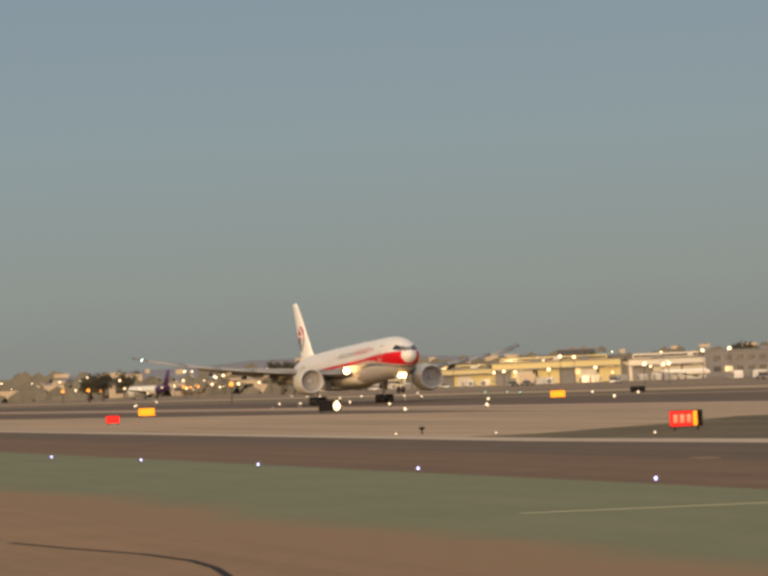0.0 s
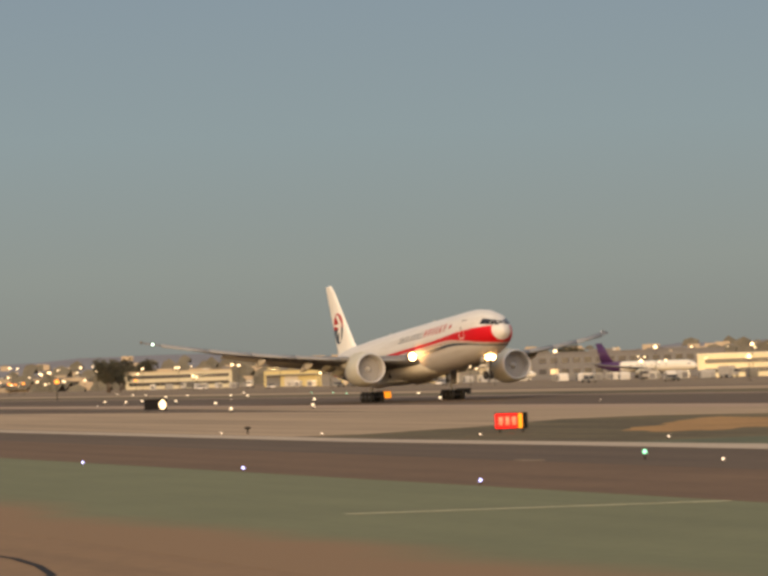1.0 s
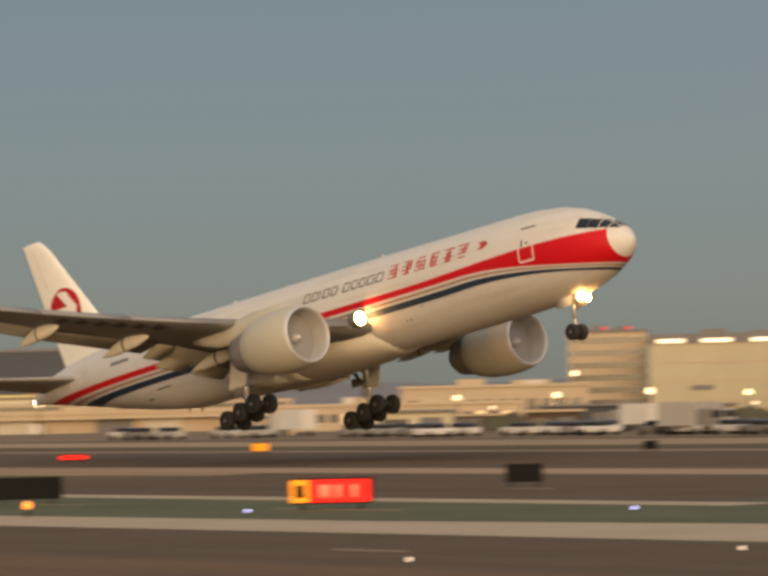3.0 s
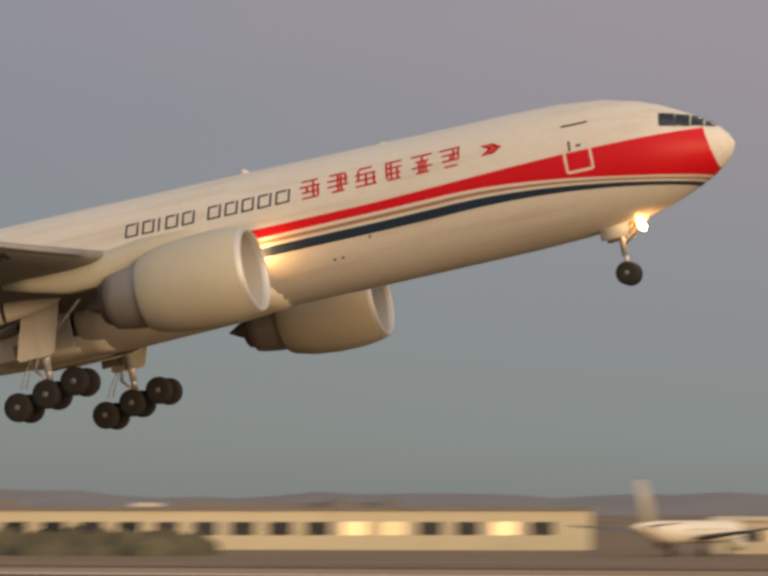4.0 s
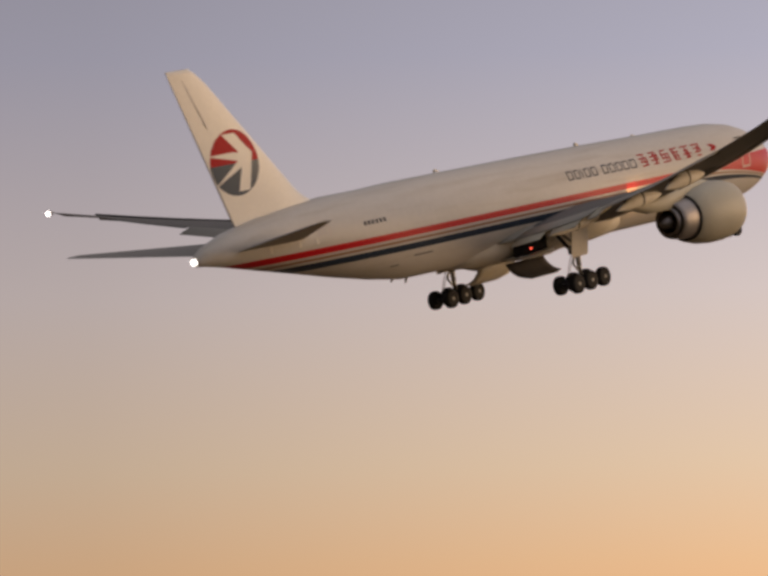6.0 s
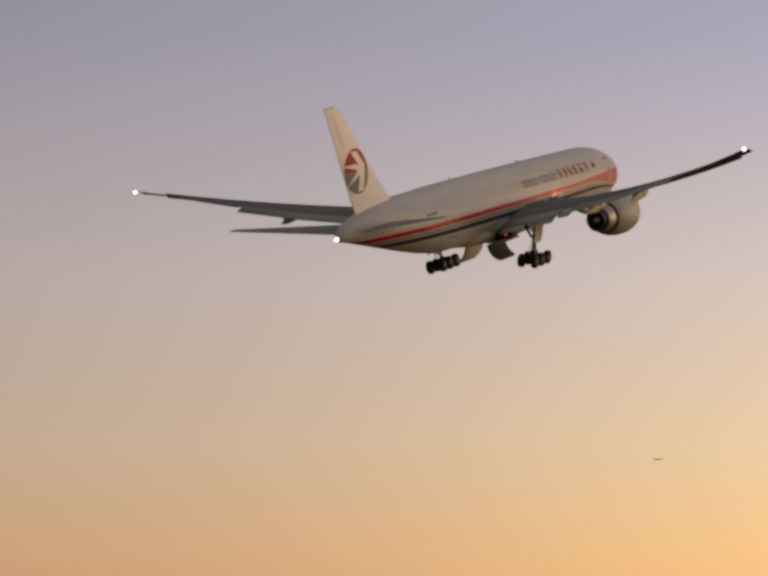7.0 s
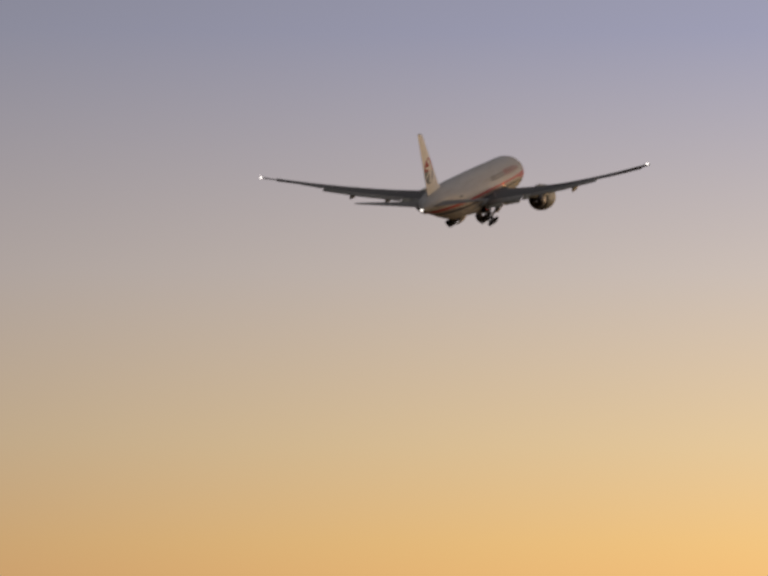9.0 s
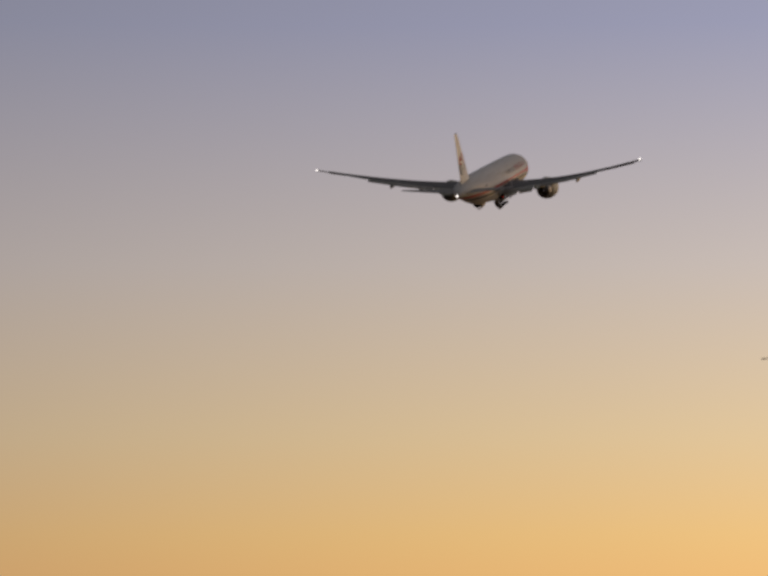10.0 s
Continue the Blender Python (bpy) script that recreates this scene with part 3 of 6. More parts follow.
# ---- trees ----
def tree(x, y, h, seed, spread=0.42):
    """A tapered trunk with limbs and a crown of many small leaf clumps."""
    rnd = random.Random(seed)
    zg = land(y)
    thing = new("tree")
    thing.matrix_basis = pose(x, y, zg)
    tagged(thing, "dark broad tree with a loose uneven crown", "tree", "trees by the hangars")
    bm = rod((0, 0, -0.3), (0, 0, h * 0.5), h * 0.03, n=8, r2=h * 0.018)
    for k in range(6):
        a = rnd.uniform(0, 6.28)
        rod((0, 0, h * rnd.uniform(0.25, 0.45)), (math.cos(a) * h * spread * 0.6, math.sin(a) * h * spread * 0.6, h * rnd.uniform(0.55, 0.8)), h * 0.013, bm, 6, h * 0.005)
    part("trunk", bm, BARK, thing)
    bm = bmesh.new()
    lobes = [(rnd.uniform(-1, 1) * h * spread * 0.7, rnd.uniform(-1, 1) * h * spread * 0.7, h * rnd.uniform(0.45, 0.85), h * rnd.uniform(0.12, 0.24)) for _ in range(11)]
    for _ in range(650):
        cx, cy, cz, cr = rnd.choice(lobes)
        d = Vector((rnd.gauss(0, 1), rnd.gauss(0, 1), rnd.gauss(0, 0.8)))
        d = d.normalized() * cr * rnd.uniform(0.6, 1.1)
        c = Vector((cx, cy, cz)) + d
        s = h * rnd.uniform(0.025, 0.055)
        q = Euler((rnd.uniform(0, 6), rnd.uniform(0, 6), rnd.uniform(0, 6))).to_matrix()
        vs = [bm.verts.new(c + q @ Vector(p) * s) for p in ((1, 0, 0), (-0.4, 0.8, 0), (-0.5, -0.8, 0.1), (0, 0, 0.9))]
        for f in ((0, 1, 2), (0, 1, 3), (1, 2, 3), (0, 2, 3)):
            bm.faces.new([vs[i] for i in f])
    part("crown", bm, LEAF, thing)
    return thing


for i, (x, y, h) in enumerate(((-1900, 395, 14), (-1880, 402, 12), (-1852, 398, 15), (-1700, 455, 16), (-1665, 458, 13), (-1640, 452, 15), (-1330, 480, 13), (-1318, 484, 11),
                               (-1345, 560, 16), (-350, 450, 9), (-342, 452, 8), (-333, 449, 10), (-322, 452, 8), (-305, 450, 9), (-292, 455, 8),
                               (-270, 440, 7), (-4, 520, 4), (6, 530, 3.5), (18, 525, 4.5), (33, 528, 3.5), (-560, 420, 4), (-545, 418, 5), (-1010, 700, 15), (-985, 705, 13), (-900, 560, 7), (-1112, 293, 11), (-1121, 299, 9), (-1130, 297, 12), (-1176, 239, 8), (-1186, 246, 10), (-1200, 244, 9))):
    tree(x, y, h, 10 + i)


# ---- parked jets ----
def parked_jet(name, label, x, y, turn, size, tail):
    """A parked jet, nose along its own x: fuselage, wings, fin, tailplane, two engines and its gear."""
    zg = land(y)
    thing = new(name)
    thing.matrix_basis = pose(x, y, zg, 0, 0, turn) @ Matrix.Scale(size, 4)
    tagged(thing, label, "airplane", "parked jets")
    prof = [(23.5, 0.05, 3.7), (23.1, 0.7, 3.75), (21.8, 1.35, 3.85), (19.5, 1.8, 4.0), (17, 1.9, 4.05), (-10, 1.9, 4.05), (-15, 1.65, 4.3), (-20, 0.95, 4.75), (-23.2, 0.3, 5.0), (-23.5, 0.05, 5.0)]
    rings = [[(px, r * math.cos(2 * math.pi * k / 20), z + r * math.sin(2 * math.pi * k / 20)) for k in range(20)] for px, r, z in prof]
    part("fuselage", loft(rings), WHITE, thing)
    rr = [airfoil(-14.2, -20.2, 5.4, 0, 0.1, 6, 0, True), airfoil(-19.6, -22.6, 12.6, 0, 0.1, 6, 0, True)]
    part("fin", loft(rr), tail, thing)
    part("tail_section", loft([[(px, (r + 0.03) * math.cos(2 * math.pi * k / 20), z + (r + 0.03) * math.sin(2 * math.pi * k / 20)) for k in range(20)] for px, r, z in prof[5:9]]) if tail is PURPLE else loft(rr), tail, thing)
    for s in (-1, 1):
        part("wing", loft([airfoil(5, -3, 3.0, s * 1.4, 0.11, 6), airfoil(-5.5, -8, 5.0, s * 18.5, 0.09, 6)]), GREY, thing)
        part("tailplane", loft([airfoil(-17.5, -21, 5.0, s * 0.4, 0.09, 6), airfoil(-21, -22.8, 5.6, s * 7, 0.08, 6)]), GREY, thing)
        part("engine", lathe([(1.5, 0.7), (3.5, 1.15), (6.0, 1.2), (6.6, 1.0), (6.2, 0.85)], 18, "x", (0, s * 6.5, 2.1)), NACELLE, thing)
        part("main_gear", rod((-1.5, s * 2.9, 3), (-1.5, s * 2.9, 0.5), 0.2, lathe([(-0.4, 0.55), (0.4, 0.55)], 14, "y", (-1.5, s * 2.9, 0.55))), DARK, thing)
    part("nose_gear", rod((17, 0, 3), (17, 0, 0.4), 0.15, lathe([(-0.3, 0.45), (0.3, 0.45)], 14, "y", (17, 0, 0.45))), DARK, thing)
    for px in range(7):
        part("cabin_mark", box(20.6, 21.6, -1.55 - 0.02 * px, -1.0, 4.4, 4.75) if px == 0 else box(14.0 - px * 3.2, 14.6 - px * 3.2, -1.90, -1.6, 4.3, 4.6), PANE, thing)
    return thing


parked_jet("cargo_jet", "white cargo jet with a dark purple tail, parked", -1112, 490, 26, 1.02, PURPLE)
parked_jet("cargo_jet", "white cargo jet with a dark purple tail, parked", -1268, 281, 192, 0.85, PURPLE)
parked_jet("passenger_jet", "white jet parked in front of a hangar", -690, 425, 26, 0.72, WHITE)
parked_jet("passenger_jet", "white jet parked in front of a hangar", -560, 372, 30, 0.62, WHITE)
parked_jet("passenger_jet", "white jet parked by a pale hangar", -1130, 445, 20, 0.6, WHITE)
parked_jet("passenger_jet", "white jet parked beside the low concourse", -74, 345, 80, 0.62, WHITE)
parked_jet("passenger_jet", "white jet parked beside the low concourse", -22, 350, 80, 0.5, WHITE)


# ---- vehicles ----
def van_mesh_parts(name, long_box):
    thing = new(name)
    if long_box:
        part("cargo_box", box(-3.2, 1.4, -1.15, 1.15, 0.9, 3.3, bevel=0.06), VAN_WHITE, thing, smooth=False)
        part("cab", box(1.5, 3.2, -1.1, 1.1, 0.7, 2.6, bevel=0.25), VAN_WHITE, thing, smooth=False)
        part("windscreen", box(3.15, 3.24, -0.95, 0.95, 1.7, 2.4), PANE, thing, smooth=False)
        axles = (-2.2, 2.2)
    else:
        part("body", box(-2.3, 2.3, -0.92, 0.92, 0.35, 1.0, bevel=0.15), VAN_WHITE, thing, smooth=False)
        part("cabin", box(-1.5, 1.1, -0.82, 0.82, 1.0, 1.5, bevel=0.2), PANE, thing, smooth=False)
        axles = (-1.45, 1.45)
    for ax in axles:
        for s in (-0.95, 0.95):
            part("wheel", lathe([(-0.14, 0.33), (0.14, 0.33)], 14, "y", (ax, s, 0.36)), RUBBER, thing)
    return thing


truck = tagged(van_mesh_parts("truck", True), "pale box truck parked on the service road", "truck", "vehicles on the service road")
truck.matrix_basis = pose(-236, 245, land(245), 0, 0, 10)
car = tagged(van_mesh_parts("car", False), "small car parked on the service road", "car", "vehicles on the service road")
car.matrix_basis = pose(-228, 243, land(243), 0, 0, 4)
rnd = random.Random(21)
for k in range(5):
    y = rnd.choice((262, 280))
    copy_thing(truck, pose(-318 + 34 * k + rnd.uniform(-8, 8), y, land(y), 0, 0, rnd.choice((0, 180, 90)) + rnd.uniform(-6, 6)))
for k in range(64):
    y = rnd.choice((238, 246, 254, 262, 270))
    copy_thing(car, pose(-322 + 3.1 * k + rnd.uniform(-1.2, 1.2), y + rnd.uniform(-1, 1), land(y), 0, 0, rnd.choice((0, 180, 90)) + rnd.uniform(-5, 5)))


def shed(x, y, w, d, h, wall, roof):
    """A low shed with an overhanging roof, a roller door and a dark opening."""
    thing = new("shed")
    thing.matrix_basis = pose(x, y, land(y), 0, 0, -math.degrees(math.atan2(x, y)))
    tagged(thing, "low flat-roofed shed by the service road", "shed", "sheds by the service road")
    part("wall", box(-w / 2, w / 2, 0, d, -0.3, h, bevel=0.04), wall, thing, smooth=False)
    part("roof", box(-w / 2 - 0.4, w / 2 + 0.4, -0.8, d + 0.3, h, h + 0.3, bevel=0.03), roof, thing, smooth=False)
    part("opening", box(-w * 0.40, -w * 0.05, -0.03, 0.2, 0, h * 0.7), PANE, thing, smooth=False)
    part("roller_door", box(w * 0.08, w * 0.36, -0.05, 0.2, 0, h * 0.75), ROOF, thing, smooth=False)


for k in range(17):
    y = rnd.choice((284, 292, 300, 310))
    shed(-352 + 11.5 * k + rnd.uniform(-3, 3), y, rnd.uniform(6, 15), rnd.uniform(5, 8), rnd.uniform(2.0, 3.4), (TAN, ROOF, CREAM, ROOF, SLATE, BARK)[k % 6], (ROOF, TAN, ROOF, PALE)[k % 4])


def cargo_container():
    """An air-cargo container with sloped shoulders, a door and edge rails."""
    thing = tagged(new("cargo_container"), "pale metal air-cargo container on the apron", "container", "cargo containers")
    ring = [(-1.1, 0.12), (1.1, 0.12), (1.1, 1.7), (0.75, 2.4), (-0.75, 2.4), (-1.1, 1.7)]
    part("body", loft([[(x, y, z) for x, z in ring] for y in (-1.5, 1.5)]), VAN_WHITE, thing, smooth=False)
    part("base_rail", box(-1.2, 1.2, -1.6, 1.6, 0, 0.12, bevel=0.02), DARK, thing, smooth=False)
    part("door", box(-0.85, 0.85, -1.56, -1.5, 0.3, 1.8), ROOF, thing, smooth=False)
    return thing


crate = cargo_container()
crate.matrix_basis = pose(-1395, 405, land(405), 0, 0, 40)
for k in range(70):
    x = rnd.choice((-1380, -1290, -1215, -1130, -960, -880, -800, -720)) + rnd.gauss(0, 22)
    y = rnd.uniform(392, 428)
    copy_thing(crate, pose(x, y, land(y), 0, 0, rnd.choice((0, 90, 60)) + rnd.uniform(-10, 10)))
for x, y in ((-980, 330), (-1010, 345), (-1080, 340), (-1180, 345), (-890, 330), (-760, 320), (-700, 315), (-560, 300), (-610, 305)):
    copy_thing(car, pose(x, y, land(y), 0, 0, rnd.uniform(-60, 60)))
for x, y in ((-1320, 380), (-1250, 385), (-905, 400), (-840, 395), (-660, 370)):
    copy_thing(truck, pose(x, y, land(y), 0, 0, rnd.uniform(-60, 60)))


# ---- lamps of the airfield ----
def stake_lamp(name, label, lamp_mat, h, r):
    thing = new(name)
    part("stake", rod((0, 0, -0.1), (0, 0, h), r * (0.32 if h < 2 else 0.17), n=8), SIGN_BACK, thing)
    part("base", lathe([(-0.05, r * 1.3), (0.03, r * 1.2), (0.05, r * 0.5)], 12, "z"), SIGN_BACK, thing)
    part("globe", lathe([(h - 0.02, r * 0.6), (h + r * 0.5, r), (h + r * 1.3, r * 0.8), (h + r * 1.8, r * 0.1)], 12, "z"), lamp_mat, thing, "glowing lamp globe")
    return thing


def spread_lamps(name, label, group, mat, h, r, places):
    first = None
    for x, y in places:
        if first is None:
            first = tagged(stake_lamp(name, label, mat, h, r), label, "airfield light", group)
            first.matrix_basis = pose(x, y, land(y))
        else:
            copy_thing(first, pose(x, y, land(y)))


spread_lamps("taxiway_light", "blue taxiway edge light on a short stake", "blue taxiway lights", BLUE_LAMP, 0.16, 0.055,
             [(-250, 38.6), (-224, 38.3), (-199, 38.0), (-178.3, 38.9), (-155.7, 39.6), (-135.1, 41.2), (-108.4, 41.5), (-80.6, 41.3), (-50.7, 39.8), (-24, 40), (4, 40),
              (-139, 75), (-121.8, 79.2),  (-95, 75.8), (-82, 82.3), (-76.4, 89.9), (-60, 84), (-40, 84)])
spread_lamps("inset_light", "small pale light set in the pavement", "pale airfield lights", DIM_LAMP, 0.10, 0.055,
             [(-222.9, 66.5), (-208, 68.8), (-186, 71.3), (-162, 72.6), (-121.4, 56.7), (-62.5, 54.9), (-58.7, 62.7),
              (-367, 120.6), (-338, 143.6), (-497, 129), (-511, 137), (-463, 152), (-409, 151.5), (-530, 160)])
spread_lamps("runway_edge_light", "pale runway edge light on a short stake", "runway edge lights", EDGE_LAMP, 0.36, 0.16,
             [(-794, 211), (-728, 197), (-710, 195), (-639, 184), (-532, 139.3), (-516, 138.5), (-524, 143.3), (-499, 141.8), (-432, 128.2), (-362, 118.8), (-353, 106.5), (-394, 145.9), (-438, 165.7), (-442, 145.3), (-482, 175), (-560, 172), (-590, 178), (-670, 205), (-690, 150), (-650, 141), (-612, 172), (-760, 170), (-850, 190)])
spread_lamps("green_light", "green taxiway light on a short stake", "green airfield lights", GREEN_LAMP, 0.3, 0.09, [(-128.1, 56.3), (-560, 190), (-585, 196), (-610, 200)])
spread_lamps("runway_light", "amber runway light on a short stake", "amber runway lights", AMBER_LAMP, 0.36, 0.16,
             [(-253.5 + 1.95 * k + (0.4 if k % 3 else -0.3), 143.5) for k in range(19) if k % 7 != 3] + [(-210.4, 143.5)] + [(-221.6, 118.1), (-102.5, 71.5), (-206.8, 141.2)])
spread_lamps("amber_inset_light", "small amber light set in the pale pavement", "amber inset lights", AMBER_LAMP, 0.08, 0.07, [(-66.9, 73.6), (-62.9, 73.5)])
rnd = random.Random(8)
spread_lamps("apron_light", "warm floodlight on a tall thin mast", "apron floodlights", WHITE_LAMP, 9.0, 0.55,
             [(-1720 + 62 * k + rnd.uniform(-20, 20), 400 + rnd.uniform(-14, 20)) for k in range(14)] + [(-890 + 40 * k + rnd.uniform(-12, 12), 425 + rnd.uniform(-8, 8)) for k in range(12)])
spread_lamps("dock_light", "yellow lamp on a low mast by the hangars", "dock lamps", WHITE_LAMP, 4.5, 0.45,
             [(-1650 + 45 * k + rnd.uniform(-20, 20), 330 + rnd.uniform(-20, 60)) for k in range(18)] + [(-800 + 34 * k + rnd.uniform(-14, 14), 300 + rnd.uniform(-10, 60)) for k in range(18)])
spread_lamps("amber_floodlight", "amber floodlight on a low mast", "amber floodlights", AMBER_LAMP, 3.6, 0.5,
             [(-1420 + 36 * k + rnd.uniform(-15, 15), 300 + rnd.uniform(-20, 30)) for k in range(8)] + [(-1010, 205), (-1040, 203), (-680, 168)])
spread_lamps("gate_floodlight", "bright white floodlight over the concourse gates", "gate floodlights", LAMP_WHITE, 6.0, 0.42, [((-51.8 + 3.55 * k) * 1.3, 388) for k in range(10)])

spread_lamps("yellow_floodlight", "yellow floodlight on a low mast among dark trees", "yellow floodlights", YELLOW_LAMP, 3.9, 0.5, [(-3.9, 400), (58.4, 400)])

spread_lamps("service_lamp", "white lamp on a short mast by the service road", "service road lamps", EDGE_LAMP, 3.0, 0.3,
             [(-318 + 5.1 * k + rnd.uniform(-2, 2), 318 + rnd.uniform(-14, 10)) for k in range(9)] + [(-352 + 6 * k + rnd.uniform(-2, 2), 325 + rnd.uniform(-10, 10)) for k in range(5)])


# ---- signs ----
def lit_sign(x, y, w, h, faces, label, stand=0.25):
    """A low box sign: dark housing on legs with glowing or dark panels on its front."""
    az = math.atan2(x, y)
    thing = new("airfield_sign")
    thing.matrix_basis = pose(x, y, land(y), 0, 0, -math.degrees(az))
    tagged(thing, label, "sign", "airfield signs")
    part("housing", box(-w / 2, w / 2, 0, 0.3, stand, stand + h, bevel=0.04), SIGN_BACK, thing, smooth=False)
    for s in (-0.35, 0.35):
        part("leg", rod((s * w, 0.15, -0.1), (s * w, 0.15, stand + 0.02), 0.05), SIGN_BACK, thing)
    for a, b, mat in faces:
        part("panel", box(-w / 2 + a * w + 0.03, -w / 2 + b * w - 0.03, -0.03, 0.02, stand + 0.06, stand + h - 0.06), mat, thing, smooth=False)
    return thing


s = lit_sign(-191.4, 75.4, 2.0, 1.0, ((0, 0.70, SIGN_RED), (0.70, 0.85, SIGN_AMBER)), "glowing red and amber airfield sign in the grass")
for k in range(3):
    part("character_bar", box(-0.75 + 0.4 * k, -0.5 + 0.4 * k, -0.045, -0.02, 0.5, 1.0), SIGN_PALE, s)
s = lit_sign(-96.5, 81.0, 3.1, 0.95, ((0, 0.24, SIGN_AMBER), (0.24, 0.97, SIGN_RED)), "wide glowing red and amber airfield sign")
for a, b in ((-0.45, -0.05), (0.15, 0.35), (0.75, 0.95)):
    part("character_bar", box(a, b, -0.045, -0.02, 0.48, 0.95), SIGN_PALE, s)
part("character_bar", box(-1.35, -1.0, -0.045, -0.02, 0.48, 0.95), SIGN_BACK, s)
lit_sign(-370.4, 77.8, 1.5, 0.85, ((0, 1, SIGN_RED),), "small glowing red airfield sign")
lit_sign(-444.9, 98.1, 2.2, 1.1, ((0, 1, SIGN_AMBER),), "small glowing amber airfield sign")
lit_sign(-433.5, 152.4, 2.0, 1.0, ((0, 1, SIGN_AMBER),), "small glowing amber airfield sign")
s = lit_sign(-392.9, 109.1, 2.7, 1.3, (), "dark back of an airfield sign with a lamp beside it")
part("lamp", lathe([(0.3, 0.1), (0.55, 0.36), (0.95, 0.42), (1.3, 0.2), (1.5, 0.03)], 14, "z", (0.85, -0.45, 0)), WHITE_LAMP, s, "glowing warm lamp")
lit_sign(-468.8, 177.3, 2.2, 0.8, (), "dark back of an airfield sign")
s = lit_sign(-116.0, 80.9, 2.95, 0.92, (), "wide dark back of an airfield sign")
lit_sign(-110.5, 104.0, 1.65, 0.82, (), "dark back of an airfield sign")
lit_sign(-165.2, 167.5, 1.0, 0.6, (), "small dark back of an airfield sign")
lit_sign(-113.2, 143.8, 2.2, 0.5, ((0, 0.8, SIGN_RED),), "low glowing red runway sign")
lit_sign(-197.0, 141.5, 2.0, 0.4, ((0, 1, SIGN_RED),), "low glowing red runway sign")
lit_sign(-205.0, 165.0, 1.3, 0.7, ((0, 1, SIGN_AMBER),), "small glowing amber airfield sign")
s = lit_sign(-268.3, 145.2, 0.9, 0.9, (), "small dark airfield sign with a lamp")
part("lamp", lathe([(0.3, 0.1), (0.5, 0.25), (0.75, 0.28), (1.0, 0.1)], 12, "z", (0, -0.35, 0)), WHITE_LAMP, s)
post = tagged(new("marker_post"), "short dark marker post beside the taxiway", "post")
post.matrix_basis = pose(-221, 67.8, land(60))
part("pole", rod((0, 0, -0.1), (0, 0, 0.35), 0.05), SIGN_BACK, post)
part("head", lathe([(0.3, 0.04), (0.42, 0.2), (0.5, 0.22), (0.55, 0.05)], 12, "z"), SIGN_BACK, post)

# markings and seams on the pavement
for x0, x1, y in ((-120.3, -112.4, 81.2), (-109.7, -106.9, 102.3), (-99.9, -92.6, 81.0), (-70.4, -67.4, 59.1)):
    sheet("faded_dash", [(x0, y - 0.05), (x1, y - 0.05), (x1, y + 0.05), (x0, y + 0.05)], -0.001, EDGE, "short faded white dash on the pavement")
STRAW = material("straw_coloured_grass", (0.30, 0.160, 0.052), 0.95, vary=0.35, scale=6.0)
GREENER = material("green_turf", (0.092, 0.094, 0.048), 0.95, vary=0.3, scale=6.0)
sheet("shoulder_line", [(-91.1, 30.7), (-90.8, 30.7), (-87.5, 41.1), (-87.8, 41.1)], -0.010, FADED, "faded white line across the green shoulder")
strip("infield_line", 88.0, 90.8, -0.004, EDGE, "pale concrete line along the runway exit", -168, -83)
strip("turf_strip", 66.5, 88.0, -0.010, GREENER, "dull green turf beside the taxiway", -158, 600)
strip("inner_taxiway", 90.0, 121.8, -0.012, ASPHALT, "dark asphalt strip beside the runway", -150, 1500)


sheet("far_line", [(-178, 197.8), (400, 197.8), (400, 200.2), (-178, 200.2)], 0.002, STRIPE, "bright white line beyond the runway")


def wavy_patch(name, cx, cy, rx, ry, mat, z, label, seed, turn=0.0):
    rnd2 = random.Random(seed)
    pts = []
    for k in range(36):
        a = 2 * math.pi * k / 36
        f = 1 + 0.22 * math.sin(3 * a + seed) + 0.12 * rnd2.uniform(-1, 1)
        u, v, c, d = rx * f * math.cos(a), ry * f * math.sin(a), math.cos(radians(turn)), math.sin(radians(turn))
        pts.append((cx + u * c - v * d, cy + u * d + v * c))
    sheet(name, pts, z, mat, label)


wavy_patch("dry_patch", -193, 91, 20, 6.0, STRAW, -0.009, "patch of straw-coloured dry grass", 1, 154)
wavy_patch("dry_patch", -179, 98.5, 16, 4.2, STRAW, -0.007, "patch of straw-coloured dry grass", 3, 151)
wavy_patch("scuffed_patch", -134, 53.5, 1.3, 0.4, CONCRETE, -0.006, "pale scuff on the taxiway", 5)
wavy_patch("scuffed_patch", -108, 57, 1.2, 0.35, CONCRETE, -0.006, "pale scuff on the taxiway", 6)
sheet("dark_apron", [(-1500, 88), (-526, 93), (-400, 103), (-318, 110), (-430, 118.5), (-1500, 119)], -0.004, ASPHALT, "dark asphalt wedge in the concrete")
sheet("green_turf", [(-85, 86), (600, 86), (600, 114), (-92, 114)], -0.005, GREENER, "green turf between the taxiways")
bm = bmesh.new()
seam = [(-90.8, 16.1), (-85.6, 16.7), (-80.4, 17.5), (-76.2, 17.7), (-72.6, 17.4), (-68.9, 16.8), (-64.7, 15.2), (-60.6, 13.2), (-57.4, 11.0)]
up = [[bm.verts.new((x, y + d, -0.012)) for x, y in seam] for d in (-0.10, 0.10)]
for i in range(len(seam) - 1):
    bm.faces.new((up[0][i], up[0][i + 1], up[1][i + 1], up[1][i]))
tagged(part("tar_seam", bm, TAR, smooth=False), "curved black tar seam in the apron", "seam", "", "structure")


